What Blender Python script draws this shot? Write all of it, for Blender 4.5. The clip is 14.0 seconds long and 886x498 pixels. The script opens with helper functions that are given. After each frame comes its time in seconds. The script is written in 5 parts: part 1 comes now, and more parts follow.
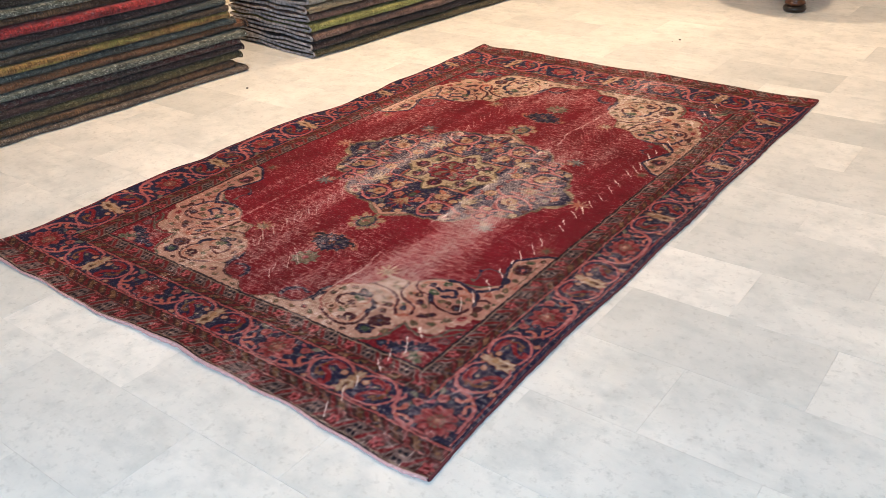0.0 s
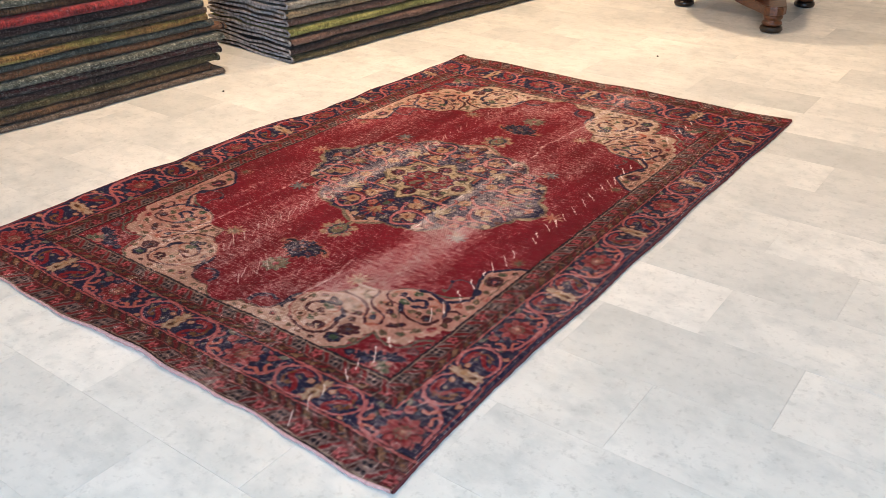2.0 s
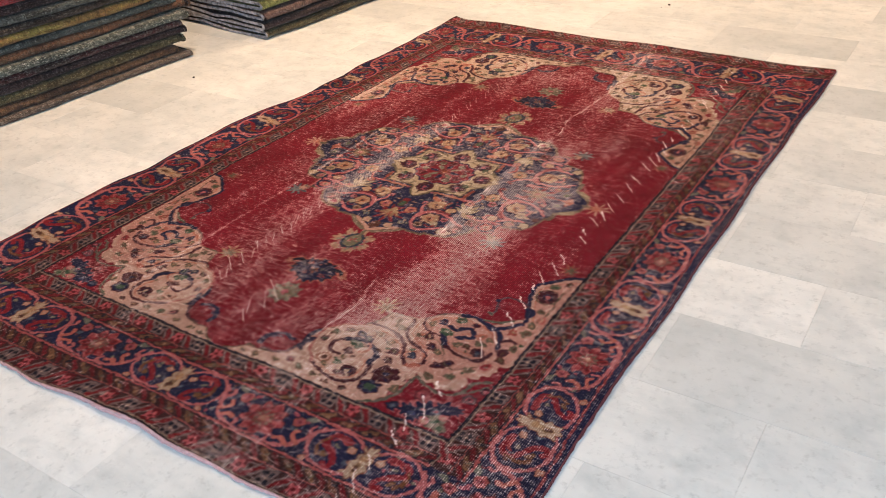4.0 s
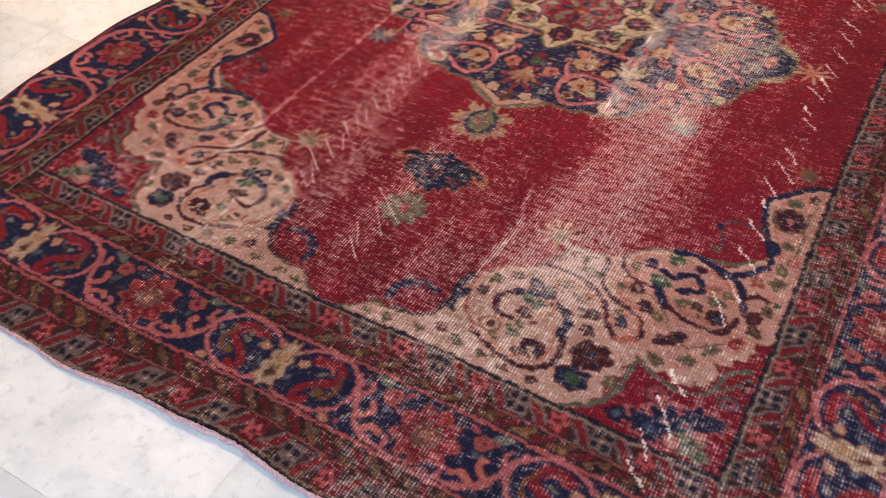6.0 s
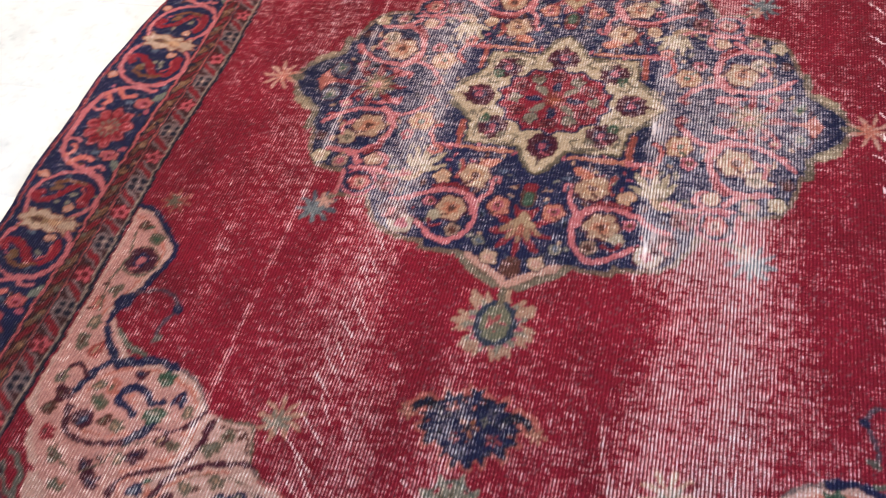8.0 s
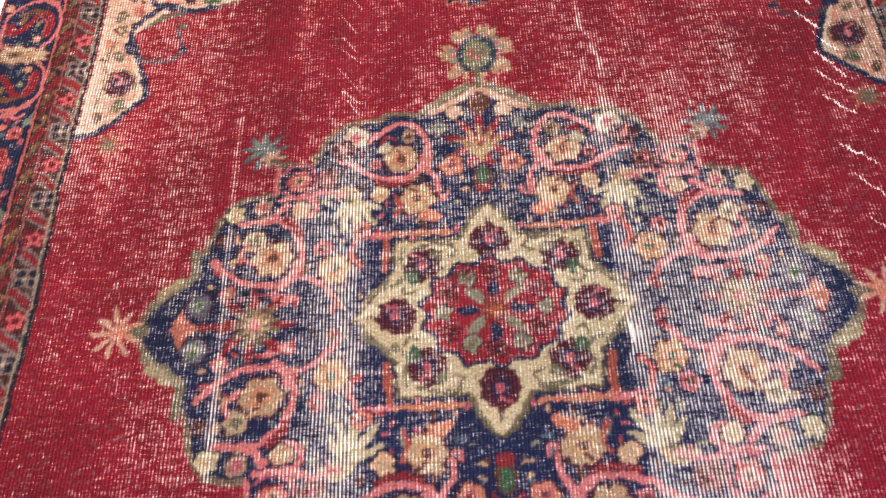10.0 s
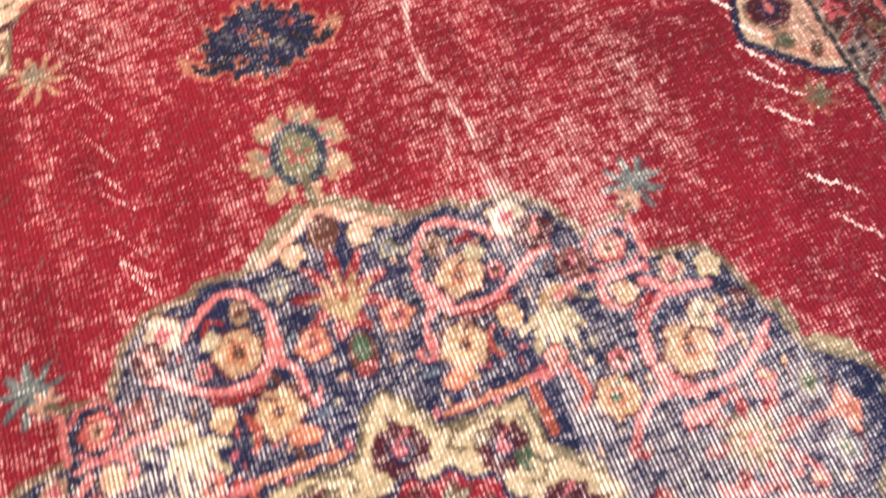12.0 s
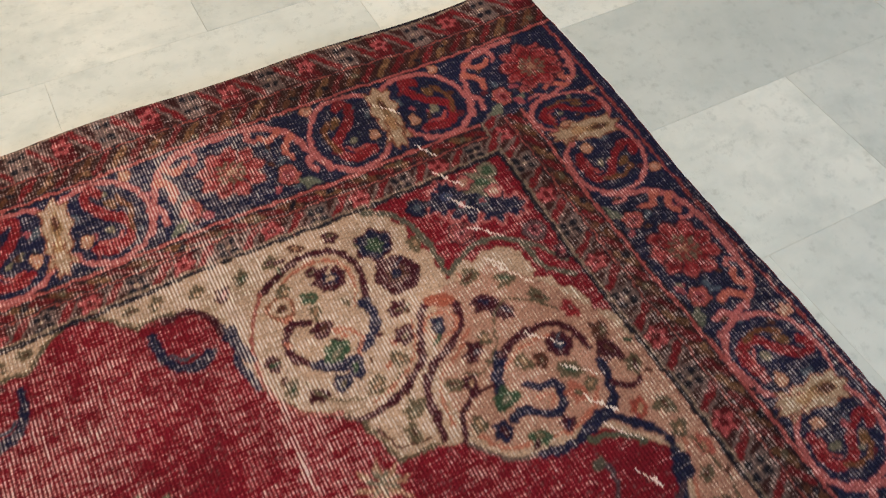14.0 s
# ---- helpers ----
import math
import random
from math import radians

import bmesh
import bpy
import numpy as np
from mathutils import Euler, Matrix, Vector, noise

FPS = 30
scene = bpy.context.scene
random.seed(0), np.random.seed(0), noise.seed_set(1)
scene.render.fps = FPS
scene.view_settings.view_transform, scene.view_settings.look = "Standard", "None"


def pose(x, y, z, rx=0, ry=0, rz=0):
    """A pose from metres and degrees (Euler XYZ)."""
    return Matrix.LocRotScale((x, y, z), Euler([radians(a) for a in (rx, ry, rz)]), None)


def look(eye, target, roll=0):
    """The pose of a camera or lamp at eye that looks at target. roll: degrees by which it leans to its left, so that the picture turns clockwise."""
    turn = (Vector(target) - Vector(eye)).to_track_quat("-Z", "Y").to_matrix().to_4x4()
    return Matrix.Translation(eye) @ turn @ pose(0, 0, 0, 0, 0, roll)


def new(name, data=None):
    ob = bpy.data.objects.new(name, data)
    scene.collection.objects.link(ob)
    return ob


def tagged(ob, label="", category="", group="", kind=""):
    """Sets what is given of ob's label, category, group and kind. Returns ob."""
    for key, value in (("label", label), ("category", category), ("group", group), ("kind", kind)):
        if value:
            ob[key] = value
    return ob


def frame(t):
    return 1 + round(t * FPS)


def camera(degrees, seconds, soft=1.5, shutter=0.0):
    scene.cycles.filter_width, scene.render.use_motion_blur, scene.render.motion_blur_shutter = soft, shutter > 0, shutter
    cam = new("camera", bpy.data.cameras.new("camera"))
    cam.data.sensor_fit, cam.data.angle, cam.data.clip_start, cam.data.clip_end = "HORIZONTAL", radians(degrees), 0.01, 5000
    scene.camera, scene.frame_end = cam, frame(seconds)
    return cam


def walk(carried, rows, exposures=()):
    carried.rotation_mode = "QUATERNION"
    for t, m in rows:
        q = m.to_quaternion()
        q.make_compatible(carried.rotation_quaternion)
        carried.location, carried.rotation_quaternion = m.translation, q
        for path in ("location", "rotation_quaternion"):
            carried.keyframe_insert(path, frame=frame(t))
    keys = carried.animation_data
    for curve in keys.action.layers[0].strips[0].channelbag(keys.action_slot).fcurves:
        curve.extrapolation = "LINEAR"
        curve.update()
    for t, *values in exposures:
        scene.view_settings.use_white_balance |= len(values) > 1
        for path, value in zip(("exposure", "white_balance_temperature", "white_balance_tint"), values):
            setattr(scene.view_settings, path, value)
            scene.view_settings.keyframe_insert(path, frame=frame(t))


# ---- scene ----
cam = camera(54.6, 14.0, soft=0.8, shutter=0.25)
PATH = [
    (0, (1.958, -2.593, 1.433), (0.881, -1.214, 0.465), -2.5),
    (0.5, (1.960, -2.586, 1.435), (0.905, -1.192, 0.465), -2.0),
    (1, (1.960, -2.580, 1.438), (0.913, -1.168, 0.485), -1.6),
    (1.5, (1.963, -2.581, 1.435), (0.918, -1.165, 0.486), -1.2),
    (2, (1.961, -2.572, 1.428), (0.922, -1.152, 0.477), -0.2),
    (2.5, (1.944, -2.569, 1.427), (0.898, -1.156, 0.473), 0.8),
    (2.7, (1.916, -2.567, 1.428), (0.862, -1.167, 0.464), 0.9),
    (4.8, (1.224, -2.068, 1.281), (0.347, -0.714, 0.099), -5.9),
    (5, (1.149, -2.030, 1.254), (0.297, -0.709, 0.017), -5.4),
    (5.5, (0.905, -1.971, 1.194), (0.117, -0.719, -0.153), -4.5),
    (6, (0.722, -1.882, 1.164), (-0.014, -0.694, -0.267), -1.9),
    (6.5, (0.547, -1.736, 1.160), (-0.222, -0.665, -0.344), -3.9),
    (7, (0.435, -1.616, 1.164), (-0.379, -0.623, -0.370), -9.1),
    (7.5, (0.318, -1.454, 1.168), (-0.370, -0.388, -0.378), -10.7),
    (8, (0.235, -1.262, 1.199), (-0.241, -0.128, -0.377), -10.4),
    (8.5, (0.193, -1.009, 1.205), (-0.148, 0.107, -0.420), -9.6),
    (8.7, (0.181, -0.898, 1.216), (-0.130, 0.194, -0.430), -9.7),
    (10.8, (-0.096, -0.408, 1.083), (-0.078, 0.439, -0.728), -7.0),
    (11, (-0.085, -0.323, 1.016), (-0.059, 0.439, -0.834), -7.3),
    (11.5, (-0.049, -0.173, 0.957), (0.024, 0.504, -0.924), -7.0),
    (12, (0.007, -0.048, 0.974), (0.238, 0.688, -0.871), -3.2),
    (12.5, (0.033, 0.109, 1.034), (0.467, 0.898, -0.752), -0.0),
    (13, (0.063, 0.181, 1.088), (0.582, 1.076, -0.624), -2.7),
    (13.5, (0.111, 0.285, 1.104), (0.670, 1.262, -0.549), -1.9),
    (14, (0.164, 0.373, 1.103), (0.729, 1.404, -0.515), 1.0),
]
EXPOSURES = [(0, 0.05, 5560, 10), (2.7, 0.05, 5520, 10), (5.0, -0.08, 5480, 13), (6.0, 0.12, 5400, 14), (7.0, 0.18, 5240, 13), (8.0, 0.38, 4500, 6), (8.5, 0.78, 4180, 2),
             (10.8, 0.68, 4540, -5), (11.5, 0.76, 4560, -5), (12.0, 1.12, 4700, -2), (12.5, 0.82, 4680, -8), (13.0, 0.32, 4360, -9), (13.5, -0.16, 4640, -5), (14.0, -0.38, 4740, -3)]
walk(cam, [(t, look(eye, target, roll)) for t, eye, target, roll in PATH], EXPOSURES)

# ---- light: cool daylight from the shop front, warm ceiling lamps over the back of the room ----
FLOOR_Z = -0.010
CEIL_Z = 3.1
ROOM = (-3.3, 4.8, -5.2, 7.4)  # west, east, south, north

world = bpy.data.worlds.new("sky")
scene.world = world
world.use_nodes = True
sky = world.node_tree.nodes.new("ShaderNodeTexSky")
sky.sky_type, sky.sun_disc = "NISHITA", False
sky.sun_elevation, sky.sun_rotation = radians(40), radians(170)
world.node_tree.links.new(sky.outputs[0], world.node_tree.nodes["Background"].inputs[0])
world.node_tree.nodes["Background"].inputs[1].default_value = 0.08


def area_lamp(name, place, target, size, size_y, watts, colour, shape="RECTANGLE"):
    data = bpy.data.lights.new(name, "AREA")
    data.shape, data.size, data.size_y, data.energy, data.color = shape, size, size_y, watts, colour
    lamp = new(name, data)
    lamp.matrix_world = look(place, target)
    return lamp


area_lamp("window_daylight", (2.9, ROOM[2] + 0.12, 1.65), (1.9, 0.8, 0.5), 3.0, 2.3, 214, (0.58, 0.82, 1.0))
WARM = (1.0, 0.63, 0.33)
for lx, ly, watts in ((-1.5, 0.5, 96), (-0.9, 3.2, 84), (1.3, 4.1, 36), (1.4, 2.0, 20)):
    area_lamp("ceiling_lamp", (lx, ly, CEIL_Z - 0.03), (lx, ly, 0), 0.22, 0.22, watts, WARM, "DISK")


# ---- materials ----
def lin(r, g, b):
    """Linear colour from 8-bit display values."""
    return tuple((v / 255 / 12.92) if v <= 10 else ((v / 255 + 0.055) / 1.055) ** 2.4 for v in (r, g, b))


class Mat:
    """A node material with short calls for its nodes."""

    def __init__(self, name, rough=0.6):
        self.m = bpy.data.materials.new(name)
        self.m.use_nodes = True
        self.t = self.m.node_tree
        self.b = self.t.nodes["Principled BSDF"]
        self.b.inputs["Roughness"].default_value = rough

    def node(self, kind, **values):
        n = self.t.nodes.new(kind)
        for key, value in values.items():
            n.inputs[key.replace("_", " ")].default_value = value
        return n

    def link(self, a, b):
        self.t.links.new(a, b)

    def coords(self, which="Object"):
        return self.t.nodes.new("ShaderNodeTexCoord").outputs[which]

    def noise(self, vec, scale, detail=3.0, rough=0.55):
        n = self.node("ShaderNodeTexNoise", Scale=scale, Detail=detail, Roughness=rough)
        if vec is not None:
            self.link(vec, n.inputs["Vector"])
        return n.outputs["Fac"]

    def stretch(self, vec, sx, sy, sz):
        n = self.node("ShaderNodeMapping")
        n.inputs["Scale"].default_value = (sx, sy, sz)
        self.link(vec, n.inputs["Vector"])
        return n.outputs[0]

    def math(self, op, a, b=None, clamp=False):
        n = self.t.nodes.new("ShaderNodeMath")
        n.operation, n.use_clamp = op, clamp
        for i, v in enumerate((a, b)):
            if v is None:
                continue
            if isinstance(v, (int, float)):
                n.inputs[i].default_value = v
            else:
                self.link(v, n.inputs[i])
        return n.outputs[0]

    def span(self, v, lo, hi, a=0.0, b=1.0):
        n = self.t.nodes.new("ShaderNodeMapRange")
        n.clamp = True
        self.link(v, n.inputs[0])
        for i, x in enumerate((lo, hi, a, b)):
            n.inputs[i + 1].default_value = x
        return n.outputs[0]

    def mix(self, f, a, b, how="MIX"):
        n = self.t.nodes.new("ShaderNodeMix")
        n.data_type, n.blend_type = "RGBA", how
        for i, v in ((0, f), (6, a), (7, b)):
            if isinstance(v, (int, float)):
                n.inputs[i].default_value = v
            elif isinstance(v, tuple):
                n.inputs[i].default_value = (*v[:3], 1)
            else:
                self.link(v, n.inputs[i])
        return n.outputs[2]

    def colour(self, v):
        self.link(v, self.b.inputs["Base Color"])

    def bump(self, height, strength, distance):
        n = self.node("ShaderNodeBump", Strength=strength, Distance=distance)
        self.link(height, n.inputs["Height"])
        self.link(n.outputs[0], self.b.inputs["Normal"])


def plain(name, colour, rough, spot=0.12, scale=40.0):
    """Paint, plaster or wood with a faint mottling."""
    k = Mat(name, rough)
    v = k.noise(k.coords(), scale, 4)
    k.colour(k.mix(k.span(v, 0.3, 0.7), tuple(c * (1 - spot) for c in colour), tuple(min(1, c * (1 + spot)) for c in colour)))
    k.bump(v, 0.2, 0.001)
    return k.m


def marble(name, veil):
    """White marble; veil: how grey the slab is."""
    k = Mat(name, 0.3)
    pos = k.t.nodes.new("ShaderNodeNewGeometry").outputs["Position"]
    info = k.t.nodes.new("ShaderNodeObjectInfo")
    rnd = info.outputs["Random"]
    shift = k.node("ShaderNodeVectorMath")
    shift.operation = "ADD"
    comb = k.t.nodes.new("ShaderNodeCombineXYZ")
    k.link(k.math("MULTIPLY", rnd, 57.0), comb.inputs[2])
    k.link(pos, shift.inputs[0])
    k.link(comb.outputs[0], shift.inputs[1])
    vec = shift.outputs[0]
    cloud = k.noise(vec, 2.6, 5, 0.6)
    blot = k.noise(vec, 11.0, 6, 0.62)
    grit = k.noise(vec, 42.0, 6, 0.72)
    base = k.mix(k.span(cloud, 0.34, 0.68), lin(236, 236, 234), lin(210, 213, 213))
    base = k.mix(k.math("ADD", k.math("MULTIPLY", rnd, 0.14), veil), base, lin(172, 178, 180))
    base = k.mix(k.span(blot, 0.48, 0.72, 0.0, 0.42), base, lin(172, 180, 182))
    base = k.mix(k.span(grit, 0.54, 0.74, 0.0, 0.42), base, lin(140, 146, 147))
    drift = k.noise(k.stretch(vec, 5.0, 13.0, 9.0), 1.0, 6, 0.66)
    base = k.mix(k.span(drift, 0.50, 0.70, 0.0, 0.28), base, lin(170, 178, 180))
    k.colour(base)
    k.link(k.span(blot, 0.3, 0.7, 0.34, 0.52), k.b.inputs["Roughness"])
    k.b.inputs["Specular IOR Level"].default_value = 0.35
    k.bump(k.math("ADD", blot, grit), 0.05, 0.001)
    return k.m


def rug_pile():
    """Dyed wool over a cotton warp: the knots' own dye, fading to bare threads where worn."""
    k = Mat("worn_wool_pile", 0.92)
    obj = k.coords()
    dye = k.t.nodes.new("ShaderNodeAttribute")
    dye.attribute_name = "dye"
    wear = k.t.nodes.new("ShaderNodeAttribute")
    wear.attribute_name = "wear"
    sep = k.t.nodes.new("ShaderNodeSeparateXYZ")
    k.link(obj, sep.inputs[0])
    x, y = sep.outputs[0], sep.outputs[1]
    wob = k.noise(obj, 9.0, 2)
    phase = k.math("ADD", k.math("MULTIPLY", x, 2 * math.pi / WARP), k.math("MULTIPLY", wob, 5.0))
    warp = k.math("MULTIPLY", k.math("ADD", k.math("SINE", phase), 1.0), 0.5)
    weft = k.math("MULTIPLY", k.math("ADD", k.math("SINE", k.math("MULTIPLY", y, 2 * math.pi / 0.0042)), 1.0), 0.5)
    frayed = k.noise(k.stretch(obj, 185, 40, 1), 1.0, 3, 0.7)
    tuft = k.noise(k.stretch(obj, 210, 300, 1), 1.0, 2, 0.7)
    patch = k.noise(k.stretch(obj, 25, 74, 1), 1.0, 5, 0.68)
    speck = k.noise(k.stretch(obj, 75, 210, 1), 1.0, 3, 0.7)
    # how far the pile is gone: in short rows along the weft, then thread by thread
    gone = k.math("ADD", wear.outputs["Fac"], k.math("MULTIPLY", k.math("SUBTRACT", patch, 0.5), 2.2))
    gone = k.math("ADD", gone, k.math("MULTIPLY", k.math("SUBTRACT", speck, 0.5), 2.0))
    gone = k.math("ADD", gone, k.math("MULTIPLY", k.math("SUBTRACT", frayed, 0.5), 1.7))
    bald = k.span(gone, 0.20, 0.95)
    lines = k.math("MULTIPLY", k.span(warp, 0.40, 0.62), k.span(weft, 0.0, 0.7, 0.62, 1.0))
    # threads pulled loose lie over everything
    loose = k.span(wear.outputs["Fac"], 1.22, 1.42)
    worn_through = k.span(gone, 0.14, 0.80, 0.09, 1.0)
    show = k.math("MULTIPLY", worn_through, k.span(lines, 0.0, 1.0, 0.05, 1.0))
    show = k.math("MAXIMUM", show, loose)
    shade = k.mix(k.span(tuft, 0.25, 0.75), (0.5, 0.5, 0.5), (1.22, 1.22, 1.22))
    wool = k.mix(1.0, dye.outputs["Color"], shade, "MULTIPLY")
    wool = k.mix(k.math("MULTIPLY", bald, 0.08), wool, lin(190, 150, 150))
    cotton = k.mix(k.span(frayed, 0.3, 0.7), lin(206, 178, 174), lin(240, 232, 226))
    # bare warp keeps some of the dye of the knots round it
    rinsed = k.mix(1.0, dye.outputs["Color"], (6.0, 6.0, 6.0), "MULTIPLY")
    clear = k.t.nodes.new("ShaderNodeVectorMath")
    clear.operation = "MINIMUM"
    k.link(rinsed, clear.inputs[0])
    clear.inputs[1].default_value = (1, 1, 1)
    thread = k.mix(1.0, k.mix(k.span(gone, 0.15, 1.25, 0.92, 0.16), (1.0, 1.0, 1.0), clear.outputs[0]), cotton, "MULTIPLY")
    k.colour(k.mix(show, wool, thread))
    k.link(k.span(show, 0, 1, 0.95, 0.8), k.b.inputs["Roughness"])
    k.b.inputs["Specular IOR Level"].default_value = 0.12
    height = k.math("ADD", k.math("MULTIPLY", tuft, 0.8), k.math("MULTIPLY", lines, k.math("MULTIPLY", bald, 0.9)))
    k.bump(height, 0.7, 0.0016)
    return k.m


def folded_wool(name, first, second, light, strength=0.5):
    """Distressed carpet pile of a folded carpet: two dyes in a broken pattern, worn light in places."""
    k = Mat(name, 0.95)
    obj = k.coords()
    big = k.noise(k.stretch(obj, 5, 5, 26), 1.0, 4, 0.65)
    mid = k.noise(k.stretch(obj, 26, 30, 60), 1.0, 4, 0.7)
    fine = k.noise(k.stretch(obj, 240, 170, 240), 1.0, 3, 0.7)
    rows = k.noise(k.stretch(obj, 20, 330, 20), 1.0, 2, 0.6)
    first, second, light = (tuple(0.82 * (0.88 * v + 0.12 * sum(c) / 3) for v in c) for c in (first, second, light))
    c = k.mix(k.span(big, 0.42, 0.6), first, second)
    c = k.mix(k.span(mid, 0.52, 0.60, 0.0, strength), c, light)
    motif = k.noise(k.stretch(obj, 34, 20, 60), 1.0, 4, 0.72)
    c = k.mix(k.span(motif, 0.54, 0.58, 0.0, 0.8), c, tuple(0.35 * v for v in first))
    fleck = k.noise(k.stretch(obj, 120, 75, 260), 1.0, 3, 0.75)
    c = k.mix(k.span(fleck, 0.54, 0.66, 0.0, 0.62), c, tuple(min(1.0, 0.10 + 1.7 * v) for v in light))
    c = k.mix(1.0, c, k.mix(k.span(fine, 0.32, 0.68), (0.28, 0.28, 0.28), (1.75, 1.75, 1.75)), "MULTIPLY")
    c = k.mix(1.0, c, k.mix(k.span(rows, 0.35, 0.65), (0.45, 0.45, 0.45), (1.35, 1.35, 1.35)), "MULTIPLY")
    k.colour(c)
    k.b.inputs["Sheen Weight"].default_value = 0.1
    k.b.inputs["Specular IOR Level"].default_value = 0.15
    k.bump(k.math("ADD", fine, rows), 0.8, 0.003)
    return k.m


def wood():
    k = Mat("turned_wood", 0.32)
    obj = k.coords()
    grain = k.noise(k.stretch(obj, 60, 6, 60), 1.0, 5, 0.6)
    k.colour(k.mix(k.span(grain, 0.35, 0.65), lin(52, 26, 14), lin(98, 56, 28)))
    k.bump(grain, 0.15, 0.001)
    return k.m


WARP = 0.0054
MARBLE = {tone: marble(tone + "_marble", veil) for tone, veil in (("white", 0.0), ("pale", 0.10), ("grey", 0.30))}
PILE = rug_pile()
COTTON = plain("pink_cotton", lin(196, 150, 144), 0.95, 0.3, 160)
PALE = plain("pale_cotton", lin(140, 137, 140), 0.95, 0.75, 40)
CORD = plain("dark_wool_cord", lin(92, 40, 46), 0.95, 0.35, 140)
PLASTER = plain("warm_white_plaster", lin(222, 214, 200), 0.85, 0.05, 12)
GROUT = plain("grey_grout", lin(168, 168, 164), 0.9, 0.15, 90)
WOOD = wood()
EBONY = plain("black_polished_wood", lin(30, 22, 20), 0.28, 0.3, 50)


def mesh_ob(name, bm, material, parent=None, label="", smooth=False):
    me = bpy.data.meshes.new(name)
    bm.to_mesh(me)
    bm.free()
    me.materials.append(material)
    if smooth:
        me.polygons.foreach_set("use_smooth", [True] * len(me.polygons))
    ob = new(name, me)
    if parent is not None:
        ob.parent = parent
    if label:
        ob["label"] = label
    return ob


def box(bm, x0, x1, y0, y1, z0, z1, bevel=0.0):
    made = bmesh.ops.create_cube(bm, size=1.0)
    bmesh.ops.transform(bm, verts=made["verts"], matrix=Matrix.Translation(((x0 + x1) / 2, (y0 + y1) / 2, (z0 + z1) / 2)) @ Matrix.Diagonal((x1 - x0, y1 - y0, z1 - z0, 1)))
    if bevel:
        edges = list({e for v in made["verts"] for e in v.link_edges})
        bmesh.ops.bevel(bm, geom=edges, offset=bevel, segments=2, affect="EDGES")


# ---- room shell ----
def wall(name, *spans):
    bm = bmesh.new()
    for s in spans:
        box(bm, *s)
    return tagged(mesh_ob(name, bm, PLASTER), "plain warm white plastered shop wall", "wall", kind="structure")


W, E, S, N = ROOM
wall("wall_west", (W - 0.15, W, S - 0.15, N + 0.15, FLOOR_Z - 0.1, CEIL_Z))
wall("wall_east", (E, E + 0.15, S - 0.15, N + 0.15, FLOOR_Z - 0.1, CEIL_Z))
wall("wall_north", (W, E, N, N + 0.15, FLOOR_Z - 0.1, CEIL_Z))
# the shop front, with its wide window opening
wall("wall_south", (W, 0.0, S - 0.15, S, FLOOR_Z - 0.1, CEIL_Z), (4.4, E, S - 0.15, S, FLOOR_Z - 0.1, CEIL_Z),
     (0.0, 4.4, S - 0.15, S, FLOOR_Z - 0.1, 0.5), (0.0, 4.4, S - 0.15, S, 2.8, CEIL_Z))
bm = bmesh.new()
box(bm, W - 0.15, E + 0.15, S - 0.15, N + 0.15, CEIL_Z, CEIL_Z + 0.15)
tagged(mesh_ob("ceiling", bm, PLASTER), "plain white plaster ceiling of the shop", "ceiling", kind="structure")
bm = bmesh.new()
box(bm, W, E, S, N, FLOOR_Z - 0.1, FLOOR_Z - 0.0022)
floor = tagged(mesh_ob("floor", bm, GROUT), "white and grey marble tile floor in half-bond courses", "floor", kind="structure")


# ---- the carpet: a cloth of knots, dyed motif by motif ----
KNOT = 0.0026
RX0, RX1, RY0, RY1 = -1.012, 0.990, -1.452, 1.602
nx, ny = int((RX1 - RX0) / KNOT) + 1, int((RY1 - RY0) / KNOT) + 1
gx, gy = np.linspace(RX0, RX1, nx), np.linspace(RY0, RY1, ny)
GX, GY = np.meshgrid(gx, gy)
rng = np.random.default_rng(7)


def cloudy(cell_x, cell_y, seed):
    """Smooth noise from 0 to 1 over the cloth, with cells of that size in metres."""
    r = np.random.default_rng(seed)
    cx, cy = (GX - RX0) / cell_x, (GY - RY0) / cell_y
    grid = r.random((int(cy.max()) + 3, int(cx.max()) + 3))
    ix, iy = cx.astype(int), cy.astype(int)
    fx, fy = cx - ix, cy - iy
    fx, fy = fx * fx * (3 - 2 * fx), fy * fy * (3 - 2 * fy)
    a = grid[iy, ix] * (1 - fx) + grid[iy, ix + 1] * fx
    b = grid[iy + 1, ix] * (1 - fx) + grid[iy + 1, ix + 1] * fx
    return a * (1 - fy) + b * fy


# hand weaving: the drawing wavers a little
XW = GX + (cloudy(0.22, 0.3, 1) - 0.5) * 0.014 + (cloudy(0.013, 0.013, 2) - 0.5) * 0.005 + (cloudy(0.006, 0.006, 5) - 0.5) * 0.0045
YW = GY + (cloudy(0.25, 0.3, 3) - 0.5) * 0.014 + (cloudy(0.013, 0.011, 4) - 0.5) * 0.005 + (cloudy(0.006, 0.006, 6) - 0.5) * 0.0045

RED, DEEP, NAVY, INK = lin(129, 18, 39), lin(98, 18, 30), lin(30, 32, 68), lin(24, 24, 42)
CREAM, TAN, CORAL, ROSE = lin(224, 186, 158), lin(188, 146, 116), lin(202, 110, 111), lin(168, 82, 94)
OLIVE, SAGE, BLUE, BROWN = lin(108, 96, 76), lin(136, 128, 110), lin(88, 98, 116), lin(88, 52, 42)
PLUM, SALMON, GREEN = lin(72, 24, 40), lin(210, 154, 134), lin(66, 88, 66)

BEND, DRAWN_IN = 0.77, 0.815
C = np.empty((ny, nx, 3), np.float32)
C[:] = RED


